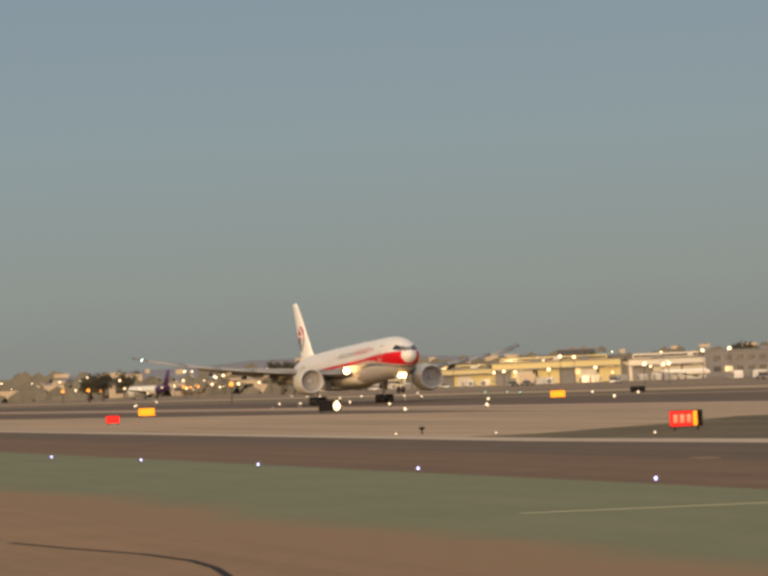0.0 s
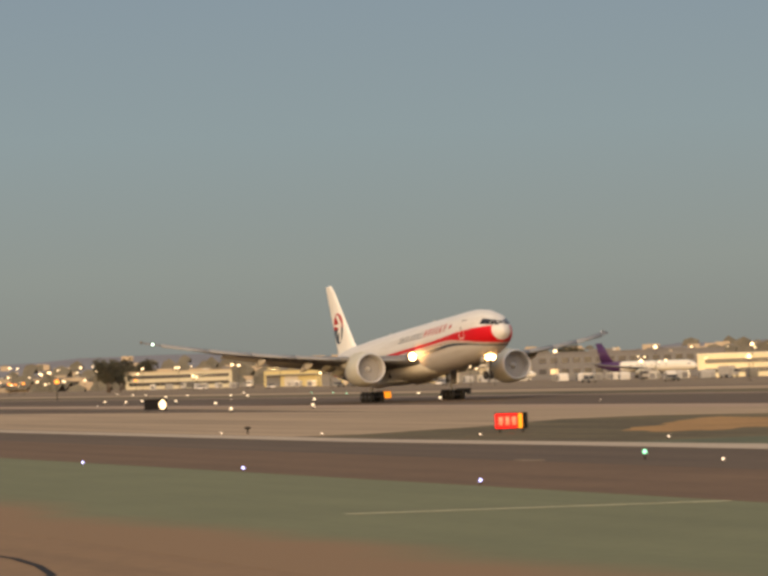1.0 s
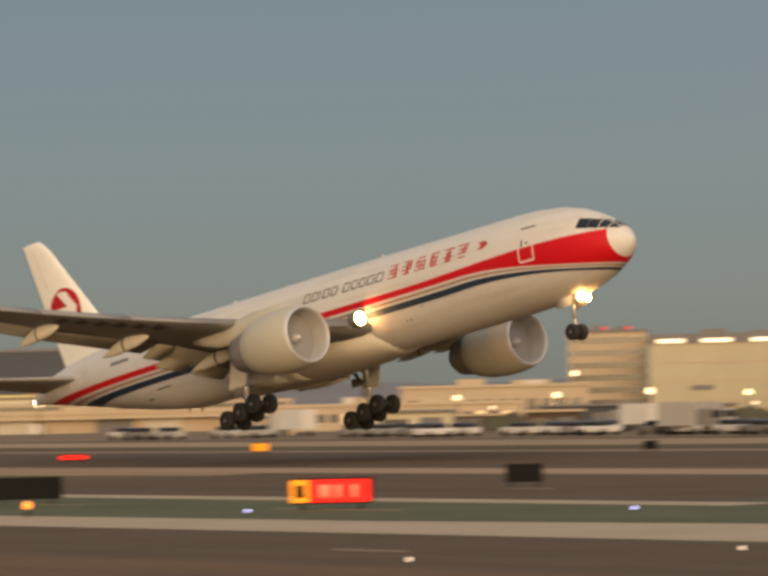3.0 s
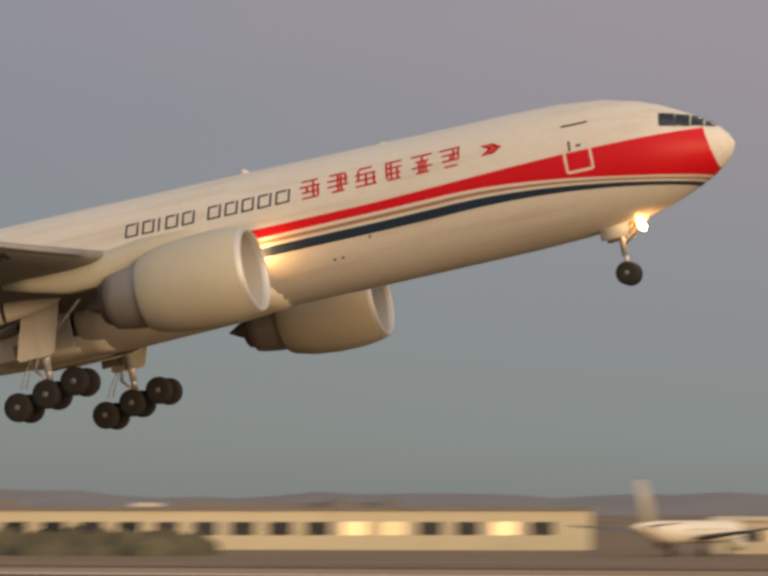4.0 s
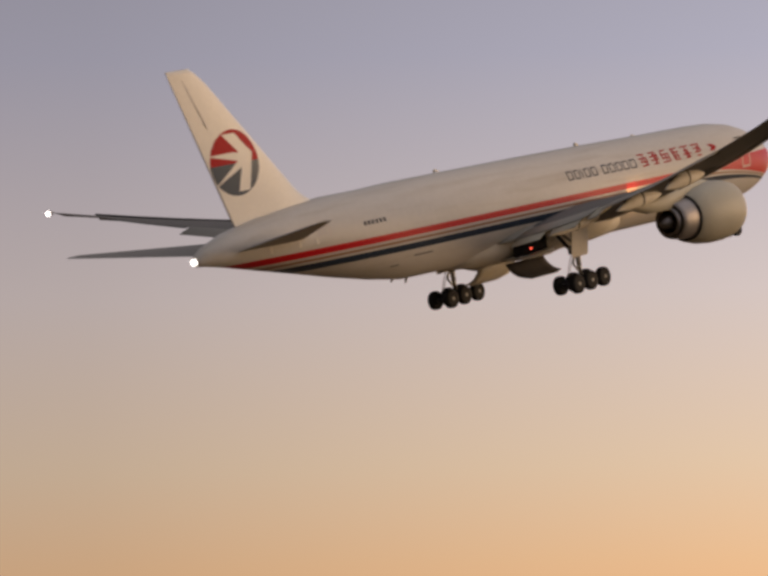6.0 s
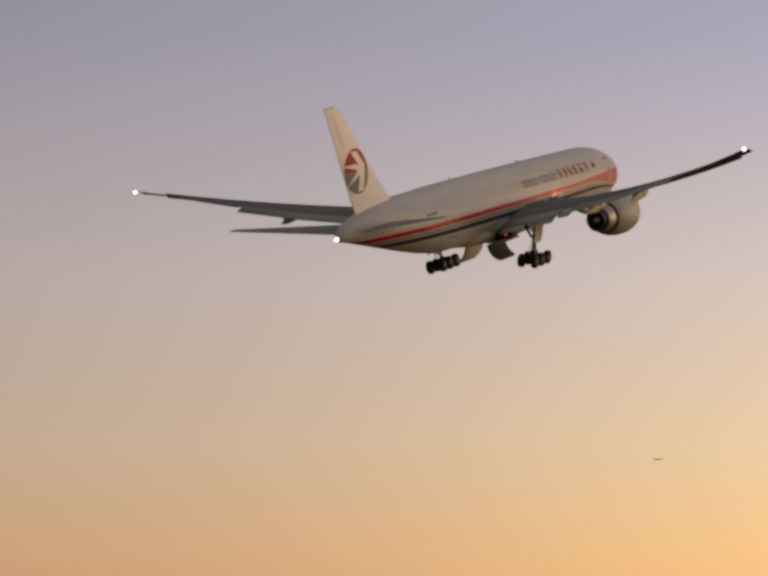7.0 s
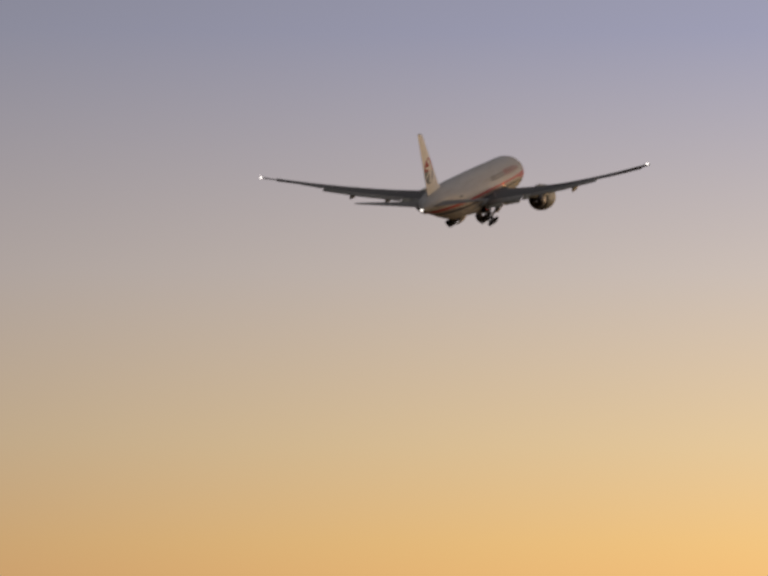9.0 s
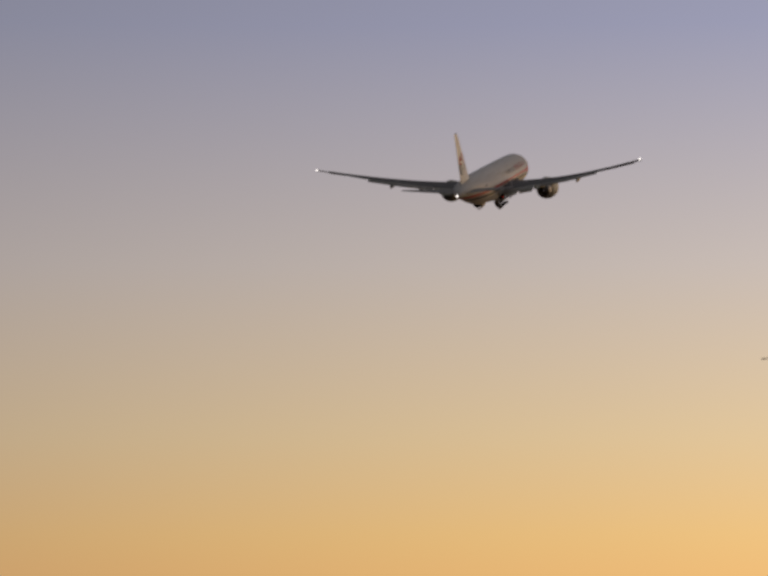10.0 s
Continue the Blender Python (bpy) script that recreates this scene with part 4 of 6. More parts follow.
def distant_plane(name):
    thing = new(name)
    tagged(thing, "tiny dark aircraft far off in the evening sky", "airplane")
    part("fuselage", lathe([(-3.4, 0.1), (-2, 0.35), (1.5, 0.6), (2.8, 0.4), (3.3, 0.05)], 12, "x"), SIGN_BACK, thing)
    part("wing", loft([airfoil(1.2, -0.4, 0.3, yy, 0.12, 5) for yy in (-4.3, 0, 4.3)]), SIGN_BACK, thing)
    part("fin", loft([airfoil(-2.4, -3.3, 0.3, 0, 0.1, 5, 0, True), airfoil(-2.9, -3.5, 1.6, 0, 0.1, 5, 0, True)]), SIGN_BACK, thing)
    return thing


far_plane = distant_plane("light_aircraft")
far_plane_2 = distant_plane("light_aircraft")


# floodlights that wash the hangar fronts
for x, y, power in ((-1440, 445, 26000), (-1330, 440, 34000), (-1240, 438, 36000), (-1150, 440, 22000), (-920, 450, 22000), (-850, 452, 20000), (-760, 440, 9000), (-690, 438, 9000), (-630, 432, 8000)):
    lamp = bpy.data.lights.new("floodlight", "POINT")
    lamp.energy, lamp.color, lamp.shadow_soft_size = 0.6 * power, (1.0, 0.70, 0.32), 0.6
    new("floodlight", lamp).location = (x, y - 22, land(y) + 9)


# ---- the town on the far slope ----
def distant_town():
    """Pale roofs and dark trees on the slope beyond the airfield, too small to tell apart."""
    rnd3 = random.Random(31)
    houses, woods, lights, grove = bmesh.new(), bmesh.new(), bmesh.new(), bmesh.new()
    for _ in range(420):
        az, r = radians(rnd3.uniform(-90, -55)), rnd3.uniform(1900, 3600)
        x, y = r * math.sin(az), r * math.cos(az)
        z = -3 + 26 * (r - 1900) / 1700 * rnd3.uniform(0.2, 1.0)
        w, h = rnd3.uniform(4, 16), rnd3.uniform(3, 6)
        c, s2 = math.cos(-az), math.sin(-az)
        vs = []
        for dz in (0, h):
            for dx, dy in ((-w, -5), (w, -5), (w, 5), (-w, 5)):
                vs.append(houses.verts.new((x + dx * 0.5 * c - dy * s2, y + dx * 0.5 * s2 + dy * c, z + dz)))
        for f in ((0, 1, 5, 4), (1, 2, 6, 5), (2, 3, 7, 6), (3, 0, 4, 7), (4, 5, 6, 7)):
            houses.faces.new([vs[i] for i in f])
    for _ in range(1500):
        az, r = radians(rnd3.uniform(-92, -52)), rnd3.uniform(1700, 3600)
        x, y = r * math.sin(az), r * math.cos(az)
        z = -3 + 24 * (r - 1700) / 1900 * rnd3.uniform(0.2, 1.0)
        s2 = rnd3.uniform(4, 11)
        vs = [woods.verts.new((x + px * s2, y + py * s2, z + pz * s2)) for px, py, pz in ((1, 0, 0), (-0.5, 0.9, 0), (-0.5, -0.9, 0), (rnd3.uniform(-0.4, 0.4), 0, rnd3.uniform(0.6, 1.1)), (0.7, 0.5, 0.5), (-0.6, -0.5, 0.6))]
        for f in ((0, 1, 3), (1, 2, 3), (2, 0, 3), (0, 4, 3), (2, 5, 3), (4, 1, 3)):
            woods.faces.new([vs[i] for i in f])
    for _ in range(700):
        az, r = radians(rnd3.uniform(-10, 30)), rnd3.uniform(620, 1300)
        x, y, s2 = r * math.sin(az), r * math.cos(az), rnd3.uniform(3.5, 6.0)
        vs = [grove.verts.new((x + px * s2 * 1.6, y + py * s2, -3.4 + pz * s2)) for px, py, pz in ((1, 0, 0), (-0.5, 0.9, 0), (-0.5, -0.9, 0), (rnd3.uniform(-0.4, 0.4), 0, rnd3.uniform(0.9, 1.35)), (0.7, 0.5, 0.7), (-0.6, -0.5, 0.8))]
        for f in ((0, 1, 3), (1, 2, 3), (2, 0, 3), (0, 4, 3), (2, 5, 3), (4, 1, 3)):
            grove.faces.new([vs[i] for i in f])
    for _ in range(900):
        x, y, s2 = rnd3.uniform(-350, -120), rnd3.uniform(311, 330), rnd3.uniform(1.0, 2.4)
        vs = [grove.verts.new((x + px * s2 * 1.3, y + py * s2, land(y) - 0.2 + pz * s2)) for px, py, pz in ((1, 0, 0), (-0.5, 0.9, 0), (-0.5, -0.9, 0), (rnd3.uniform(-0.4, 0.4), 0, rnd3.uniform(0.9, 1.5)), (0.7, 0.5, 0.7), (-0.6, -0.5, 0.8))]
        for f in ((0, 1, 3), (1, 2, 3), (2, 0, 3), (0, 4, 3), (2, 5, 3), (4, 1, 3)):
            grove.faces.new([vs[i] for i in f])
    for _ in range(170):
        az, r = radians(rnd3.uniform(-90, -56)), rnd3.uniform(900, 2600)
        x, y = r * math.sin(az), r * math.cos(az)
        z, s2 = rnd3.uniform(2, 9) + 16 * max(0, r - 1700) / 1700, 0.00028 * r * rnd3.uniform(0.5, 1.5)
        vs = [lights.verts.new((x + px * s2, y + py * s2, z + pz * s2)) for px, py, pz in ((1, 0, 0), (-1, 0, 0), (0, 1, 0), (0, -1, 0), (0, 0, 1), (0, 0, -1))]
        for f in ((0, 2, 4), (2, 1, 4), (1, 3, 4), (3, 0, 4), (0, 2, 5), (2, 1, 5), (1, 3, 5), (3, 0, 5)):
            lights.faces.new([vs[i] for i in f])
    tagged(part("distant_houses", houses, TAN, smooth=False), "pale houses scattered over a far slope", "houses", "", "stuff")
    tagged(part("dark_grove", grove, LEAF, smooth=False), "dark belt of trees along the far side of the airfield", "trees", "", "stuff")
    tagged(part("distant_woods", woods, HAZY_LEAF, smooth=False), "dark trees scattered over a far slope, paled for haze", "trees", "", "stuff")
    tagged(part("distant_lamps", lights, WHITE_LAMP), "small warm lamps across the far side of the airfield", "lights", "", "stuff")


distant_town()
strip("far_grass", 176.0, 195.0, -0.012, GRASS, "dry grass beyond the runway")
strip("far_taxiway", 195.0, 219.0, -0.010, CONCRETE, "pale concrete taxiway beyond the runway")
strip("far_taxiway_edge", 219.0, 228.0, -0.012, ASPHALT, "dark asphalt shoulder of the far taxiway")

# ---- the airliner ----
SECTIONS = [(31.80, 5.16, 0.06, 0.06), (31.62, 5.18, 0.46, 0.46), (31.2, 5.22, 0.90, 0.93), (30.55, 5.27, 1.36, 1.43), (29.8, 5.33, 1.75, 1.83),
            (28.9, 5.40, 2.17, 2.25), (28.0, 5.46, 2.49, 2.52), (26.5, 5.53, 2.85, 2.80), (24.5, 5.58, 3.07, 3.01), (22.0, 5.60, 3.15, 3.10),
            (16.0, 5.66, 3.19, 3.10), (9.0, 5.77, 3.24, 3.10), (1.0, 5.88, 3.26, 3.10), (-12.0, 6.07, 3.21, 3.10), (-15.0, 6.27, 2.95, 2.98), (-18.5, 6.64, 2.62, 2.78), (-22.0, 6.95, 2.14, 2.42), (-25.0, 7.12, 1.66, 1.98),
            (-28.0, 7.20, 1.08, 1.30), (-30.0, 7.10, 0.60, 0.62), (-30.75, 6.94, 0.36, 0.30), (-30.95, 6.92, 0.15, 0.12)]


def hull(x, turn, out=0.0):
    """A point of the fuselage skin: x along it, turn in degrees from the starboard side up."""
    for (xa, za, ha, wa), (xb, zb, hb, wb) in zip(SECTIONS, SECTIONS[1:]):
        if xa >= x >= xb:
            s = (xa - x) / (xa - xb)
            z, h, w = za + (zb - za) * s, ha + (hb - ha) * s, wa + (wb - wa) * s
            a = radians(turn)
            return (x, -(w + out) * math.cos(a), z + (h + out) * math.sin(a))
    return (x, 0, 5.5)


def hull_turn(x, z):
    """The turn at which the skin at x reaches the height z."""
    lo, hi = -89.0, 89.0
    for _ in range(40):
        mid = (lo + hi) / 2
        if hull(x, mid)[2] < z:
            lo = mid
        else:
            hi = mid
    return lo


def skin_patch(x0, x1, z0, z1, out=0.012, nx=4, nz=4, slant=0.0, bm=None, port=False):
    """A thin curved panel that lies on the fuselage's side between two heights."""
    bm = bm or bmesh.new()
    grid = []
    for i in range(nx + 1):
        row = []
        for j in range(nz + 1):
            z = z0 + (z1 - z0) * j / nz
            x = x0 + (x1 - x0) * i / nx + slant * (z - z0)
            p = hull(x, hull_turn(x, z), out)
            row.append(bm.verts.new((p[0], -p[1] if port else p[1], p[2])))
        grid.append(row)
    for i in range(nx):
        for j in range(nz):
            bm.faces.new((grid[i][j], grid[i + 1][j], grid[i + 1][j + 1], grid[i][j + 1]))
    return bm


def wing_le(y):
    return 9.9 - 0.664 * (y - 3.2) if y < 31.4 else 9.9 - 0.664 * 28.2 - 1.1 * (y - 31.4)


def wing_te(y):
    return -1.9 - 0.02 * (y - 3) if y < 10 else -2.04 - 0.38 * (y - 10)


def wing_z(y):
    return 4.25 + 0.115 * (y - 3) + 0.00344 * (y - 3) ** 2 - 0.1 * max(0.0, (y - 12) / 20)


def wing_twist(y):
    """How far the trailing edge stands above the leading edge, by the outer wing's washout."""
    return 0.5 * max(0.0, (y - 12) / 20) ** 1.5


WING_INK = material("wing_lettering", (0.06, 0.058, 0.055), 0.7, vary=0.05, gloss=0.05)
SLOT_PAINT = material("slotted_flap_paint", (0.42, 0.385, 0.29), 0.6, vary=0.12, scale=1.5)
SLAT = material("slat_metal", (0.25, 0.243, 0.23), 0.6, 0.15, vary=0.08, scale=2.0, gloss=0.1)
GAP = material("gap_shade_and_dark_joint", (0.05, 0.045, 0.04), 0.9, vary=0.1, scale=1.0)
wings = []


def under_wing(x, y):
    """Height of the wing's lower skin."""
    c = wing_le(y) - wing_te(y)
    u = min(max((wing_le(y) - x) / c, 0.0), 1.0)
    t = 5 * (0.135 - 0.0016 * y) * (0.2969 * math.sqrt(u) - 0.126 * u - 0.3516 * u * u + 0.2843 * u ** 3 - 0.1036 * u ** 4)
    return wing_z(y) + (0.02 * math.sin(math.pi * u) - t) * c + wing_twist(y) * (u - 0.5)


def wing_part(s, plane):
    ys = [1.5, 3.0, 5.0, 7.5, 10, 13, 16, 19, 22, 25, 27.5, 29.6, 30.8, 31.6, 32.1]
    rings = []
    for y in ys:
        le, te = wing_le(max(y, 2.2)), wing_te(y)
        if y > 29.0:
            te -= 0.24 * (y - 29.0)
        th = 0.135 - 0.0016 * y if y < 27 else 0.092 - 0.004 * (y - 27)
        rings.append([(px, py, pz + wing_twist(y) * ((le - px) / (le - te) - 0.5)) for px, py, pz in airfoil(le, te, wing_z(y), s * y, th)])
    w = part("wing", loft(rings), GREY, plane, "grey swept wing with a raked tip")
    wings.append((w, s))
    # leading-edge slats, lowered a little
    for y0, y1 in ((4.2, 8.2), (11.2, 15.85), (15.88, 20.55), (20.58, 25.25), (25.28, 30.4)):
        bm = bmesh.new()
        rr = []
        for y in (y0, (y0 + y1) / 2, y1):
            le, z = wing_le(y), wing_z(y) - 0.5 * wing_twist(y)
            c = 0.10 * (le - wing_te(y)) + 0.25
            rr.append([(le + 0.28, s * y, z - 0.22), (le + 0.22, s * y, z - 0.02), (le - c * 0.5, s * y, z + 0.27), (le - c, s * y, z + 0.36), (le - c, s * y, z + 0.31), (le - c * 0.4, s * y, z + 0.14), (le + 0.02, s * y, z - 0.18)])
        part("slat", loft(rr, bm=bm), SLAT, w, "pale grey slat")
    # flaps, lowered for departure
    for y0, y1, ang in ((3.4, 9.4, 11), (10.9, 22.8, 10), (23.2, 28.6, 2)):
        rr = []
        for y in (y0, (y0 + y1) / 2, y1):
            te, z = wing_te(y), wing_z(y) + 0.5 * wing_twist(y)
            c = 2.0 if y < 10 else 1.95 - 0.028 * y
            if ang < 5:
                c = 0.12
            a = radians(ang)
            sec = airfoil(0.35, -c, 0, 0, 0.11, n=6)
            rr.append([(te + px * math.cos(a) + pz * math.sin(a), s * y, z - 0.05 + px * math.sin(a) * 1.0 + pz) for px, _, pz in sec])
        part("flap" if ang > 5 else "aileron", loft(rr), FLAP if ang > 5 else GREY, w)
        if ang > 5:
            # dark strip under the trailing edge, painting the shade in the flap's gap
            bm = bmesh.new()
            edge = [[bm.verts.new((wing_te(y) + dx, s * y, under_wing(wing_te(y) + dx, y) - 0.02)) for dx in (0.62, 0.30)] for y in (y0, (y0 + y1) / 2, y1)]
            for a, b in zip(edge, edge[1:]):
                bm.faces.new((a[0], a[1], b[1], b[0]))
            part("flap_gap_shade", bm, GAP, w, "dark strip for the shaded gap along the flap")
    # second, steeper slotted panels behind the inboard flap, and the flaperon by the engine
    for y0, y1, back, ang, chord in ((3.6, 6.2, 1.75, 26, 1.05), (6.9, 9.3, 1.75, 26, 0.95), (9.5, 10.8, 0.1, 17, 1.7)):
        rr = []
        for y in (y0, y1):
            a, te = radians(ang), wing_te(y)
            z = wing_z(y) - 0.05 - back * math.sin(radians(11)) - 0.06
            rr.append([(te - back + px * math.cos(a) + pz * math.sin(a), s * y, z + px * math.sin(a) + pz) for px, _, pz in airfoil(0.3, -chord, 0, 0, 0.12, n=6)])
        part("slotted_flap" if back > 1 else "flaperon", loft(rr), SLOT_PAINT, w, "cream slotted flap panel" if back > 1 else "cream flaperon")
    # flap-track fairings under the wing
    for y, ln in ((6.6, 5.8), (13.2, 5.2), (18.6, 4.6)):
        te, z = wing_te(y), wing_z(y)
        prof = [(0, 0.04), (0.08, 0.2), (0.25, 0.42), (0.5, 0.50), (0.75, 0.36), (0.93, 0.12), (1.0, 0.02)]
        rings = []
        for u, r in prof:
            x = te + ln * 0.62 - ln * u
            zz = z - 0.38 - 0.5 * max(0, u - 0.45) * 1.6
            rings.append([(x, s * y + 0.75 * r * math.cos(2 * math.pi * k / 14), zz + r * math.sin(2 * math.pi * k / 14)) for k in range(14)])
        fairing = part("flap_fairing", loft(rings), WHITE, w, "cream canoe-shaped fairing")
        # the dark joint where the fairing's drooping tail is hinged
        joint = []
        for u, r in ((0.455, 0.500), (0.485, 0.508)):
            x = te + ln * 0.62 - ln * u
            zz = z - 0.38 - 0.5 * max(0, u - 0.45) * 1.6
            joint.append([(x, s * y + 0.76 * r * math.cos(2 * math.pi * k / 14), zz + 1.015 * r * math.sin(2 * math.pi * k / 14)) for k in range(14)])
        part("hinge_joint", loft(joint), GAP, fairing, "dark joint of the fairing")
        # the drive fairing's blade between it and the wing
        part("flap_bracket", loft([[(te + dx, s * (y - 0.06), z - 0.42), (te + dx, s * (y + 0.06), z - 0.42), (te + dx, s * (y + 0.06), z + dz), (te + dx, s * (y - 0.06), z + dz)] for dx, dz in ((1.2, -0.2), (0.0, -0.1), (-1.0, -0.3))]), DARK, fairing)
    # lettering under the starboard wing, as bars
    if s < 0:
        for k in range(6):
            y, x = 13.3 + 1.02 * k, 1.75 - 0.70 * k
            for dx0, dx1, dy0, dy1 in ((-0.52, -0.30, 0, 0.80), (-0.11, 0.11, 0, 0.80), (0.30, 0.52, 0, 0.80), (-0.30, 0.30, 0.30, 0.50)):
                bm = bmesh.new()
                bm.faces.new([bm.verts.new((x + dx, s * (y + dy), under_wing(x + dx, y + dy) - 0.02)) for dx, dy in ((dx0, dy0), (dx1, dy0), (dx1, dy1), (dx0, dy1))])
                part("lettering_bar", bm, WING_INK, w, "dark lettering bar")
    tip = (-11.45, s * 32.05, wing_z(32.05) + 0.22)
    part("strobe_housing", lathe([(0.5, 0.02), (0.28, 0.12), (0.06, 0.2), (-0.02, 0.2), (-0.02, 0.03)], 14, "x", tip), GREY, w)
    part("strobe_lamp", lathe([(-0.02, 0.17), (-0.13, 0.17), (-0.22, 0.05)], 14, "x", tip), LAMP_WHITE, w, "glowing white tip lamp")
    if s < 0:
        lamp = lathe([(-0.04, 0.03), (0.02, 0.10), (0.14, 0.08), (0.2, 0.02)], 12, "x", (wing_le(31.4) + 0.05, s * 31.35, wing_z(31.4) - 0.18))
        part("position_lamp", lamp, LAMP_GREEN, w, "pale green position lamp")
    # landing lamp in the wing root
    part("lamp_housing", lathe([(9.98, 0.56), (10.0, 0.59), (9.9, 0.60), (9.3, 0.52), (8.8, 0.1)], 18, "x", (0, s * 3.5, 4.66)), GREY, w)
    part("landing_lamp", lathe([(9.75, 0.55), (9.95, 0.53), (10.02, 0.34), (10.05, 0.04)], 20, "x", (0, s * 3.5, 4.66)), LAMP_WARM, w, "glowing warm landing lamp")
    return w


def engine_part(s, plane):
    y, z = s * 9.75, 3.15
    outer = [(6.8, 1.58), (7.0, 1.70), (8.0, 1.95), (9.2, 2.08), (10.4, 2.09), (11.2, 2.0), (11.6, 1.90)]
    lip = [(11.6, 1.90), (11.78, 1.84), (11.85, 1.76), (11.78, 1.69), (11.55, 1.65)]
    duct = [(11.55, 1.65), (10.9, 1.60), (10.2, 1.60)]
    nac = part("engine", lathe(outer, 48, "x", (0, y, z), cap=False), NACELLE, plane, "cream engine nacelle")
    part("inlet_lip", lathe(lip, 48, "x", (0, y, z), cap=False), LIP, nac, "bare metal inlet lip")
    part("inlet_duct", lathe(duct, 48, "x", (0, y, z), cap=False), DUCT, nac)
    part("fan_exit", lathe([(6.8, 1.58), (6.95, 1.48), (7.4, 1.42)], 40, "x", (0, y, z), cap=False), DARK, nac)
    bm = lathe([(10.40, 1.60), (10.42, 0.3)], 40, "x", (0, y, z), cap=False)
    part("fan_backing", bm, FAN, nac)
    rr = []
    for r, tw, wd in ((0.42, 0.004, 0.12), (0.9, 0.007, 0.25), (1.57, 0.010, 0.44)):
        rr.append([(dx, r * math.cos(da), r * math.sin(da)) for da, dx in ((-wd / r * 0.5, 0.0), (wd / r * 0.5, -tw), (wd / r * 0.5 + 0.02, -tw), (-wd / r * 0.5 + 0.02, 0.0))])
    blade = part("fan_blade", loft(rr), FAN, nac, m=pose(10.435, y, z), smooth=False)
    for k in range(1, 22):
        more = new("fan_blade", blade.data)
        more.parent, more.matrix_basis = nac, pose(10.435, y, z, 360 * k / 22)
    part("spinner", lathe([(11.05, 0.02), (10.9, 0.16), (10.65, 0.32), (10.2, 0.46)], 24, "x", (0, y, z)), LIP, nac, "pale conical spinner")
    core = [(7.5, 1.44), (6.9, 1.43), (6.2, 1.38), (5.6, 1.29), (5.2, 1.20), (5.15, 1.12), (5.4, 1.02)]
    part("core_cowl", lathe(core, 40, "x", (0, y, z), cap=False), COWL, nac, "brushed grey metal core cowl")
    nozzle = [(5.5, 1.02), (5.1, 1.00), (4.82, 0.92), (4.77, 0.84), (5.1, 0.72)]
    part("core_nozzle", lathe(nozzle, 36, "x", (0, y, z), cap=False), HOT, nac, "heat-stained metal nozzle")
    part("exhaust_plug", lathe([(5.4, 0.62), (4.85, 0.52), (4.3, 0.28), (3.85, 0.03)], 24, "x", (0, y, z)), HOT, nac)
    # pylon up to the wing
    rings = []
    for x, zb, zt, hw in ((10.4, z + 2.0, z + 2.08, 0.06), (9.0, z + 1.6, z + 2.36, 0.30), (7.0, z + 1.25, z + 2.42, 0.42), (5.0, z + 0.80, z + 2.2, 0.46), (3.2, z + 0.85, z + 2.0, 0.44), (1.6, z + 1.25, z + 1.95, 0.30), (0.2, z + 1.65, z + 1.9, 0.06)):
        rings.append([(x, y - hw, zb), (x, y - hw * 1.1, (zb + zt) / 2), (x, y - hw * 0.8, zt), (x, y + hw * 0.8, zt), (x, y + hw * 1.1, (zb + zt) / 2), (x, y + hw, zb)])
    part("pylon", loft(rings), NACELLE, nac)
    return nac


def wheel_mesh(r, w):
    bm = lathe([(-w / 2, r * 0.55), (-w / 2, r * 0.82), (-w * 0.38, r * 0.97), (-w * 0.2, r), (w * 0.2, r), (w * 0.38, r * 0.97), (w / 2, r * 0.82), (w / 2, r * 0.55)], 28, "y")
    n0 = len(bm.faces)
    lathe([(-w * 0.52, 0.05), (-w * 0.50, r * 0.2), (-w * 0.44, r * 0.24), (-w * 0.46, r * 0.52), (w * 0.46, r * 0.52), (w * 0.44, r * 0.24), (w * 0.50, r * 0.2), (w * 0.52, 0.05)], 24, "y", bm=bm)
    bm.faces.ensure_lookup_table()
    for f in bm.faces[n0:]:
        f.material_index = 1
    return bm


GEAR_TOP = 4.3            # height of the main legs' hinges
GEAR_Y = 5.5
bay_doors, side_doors = [], []
TAILPLANE = material("tailplane_paint", (0.30, 0.28, 0.25), 0.6, vary=0.08, scale=2.0, gloss=0.08)
DOOR_INSIDE = material("gear_door_inner_skin", (0.10, 0.086, 0.072), 0.8, vary=0.2, scale=0.6)
BAY = material("wheel_bay_shade", (0.02, 0.018, 0.017), 0.9, vary=0.2, scale=0.5)
main_legs, main_wheels, bogie_beams = [], [], []


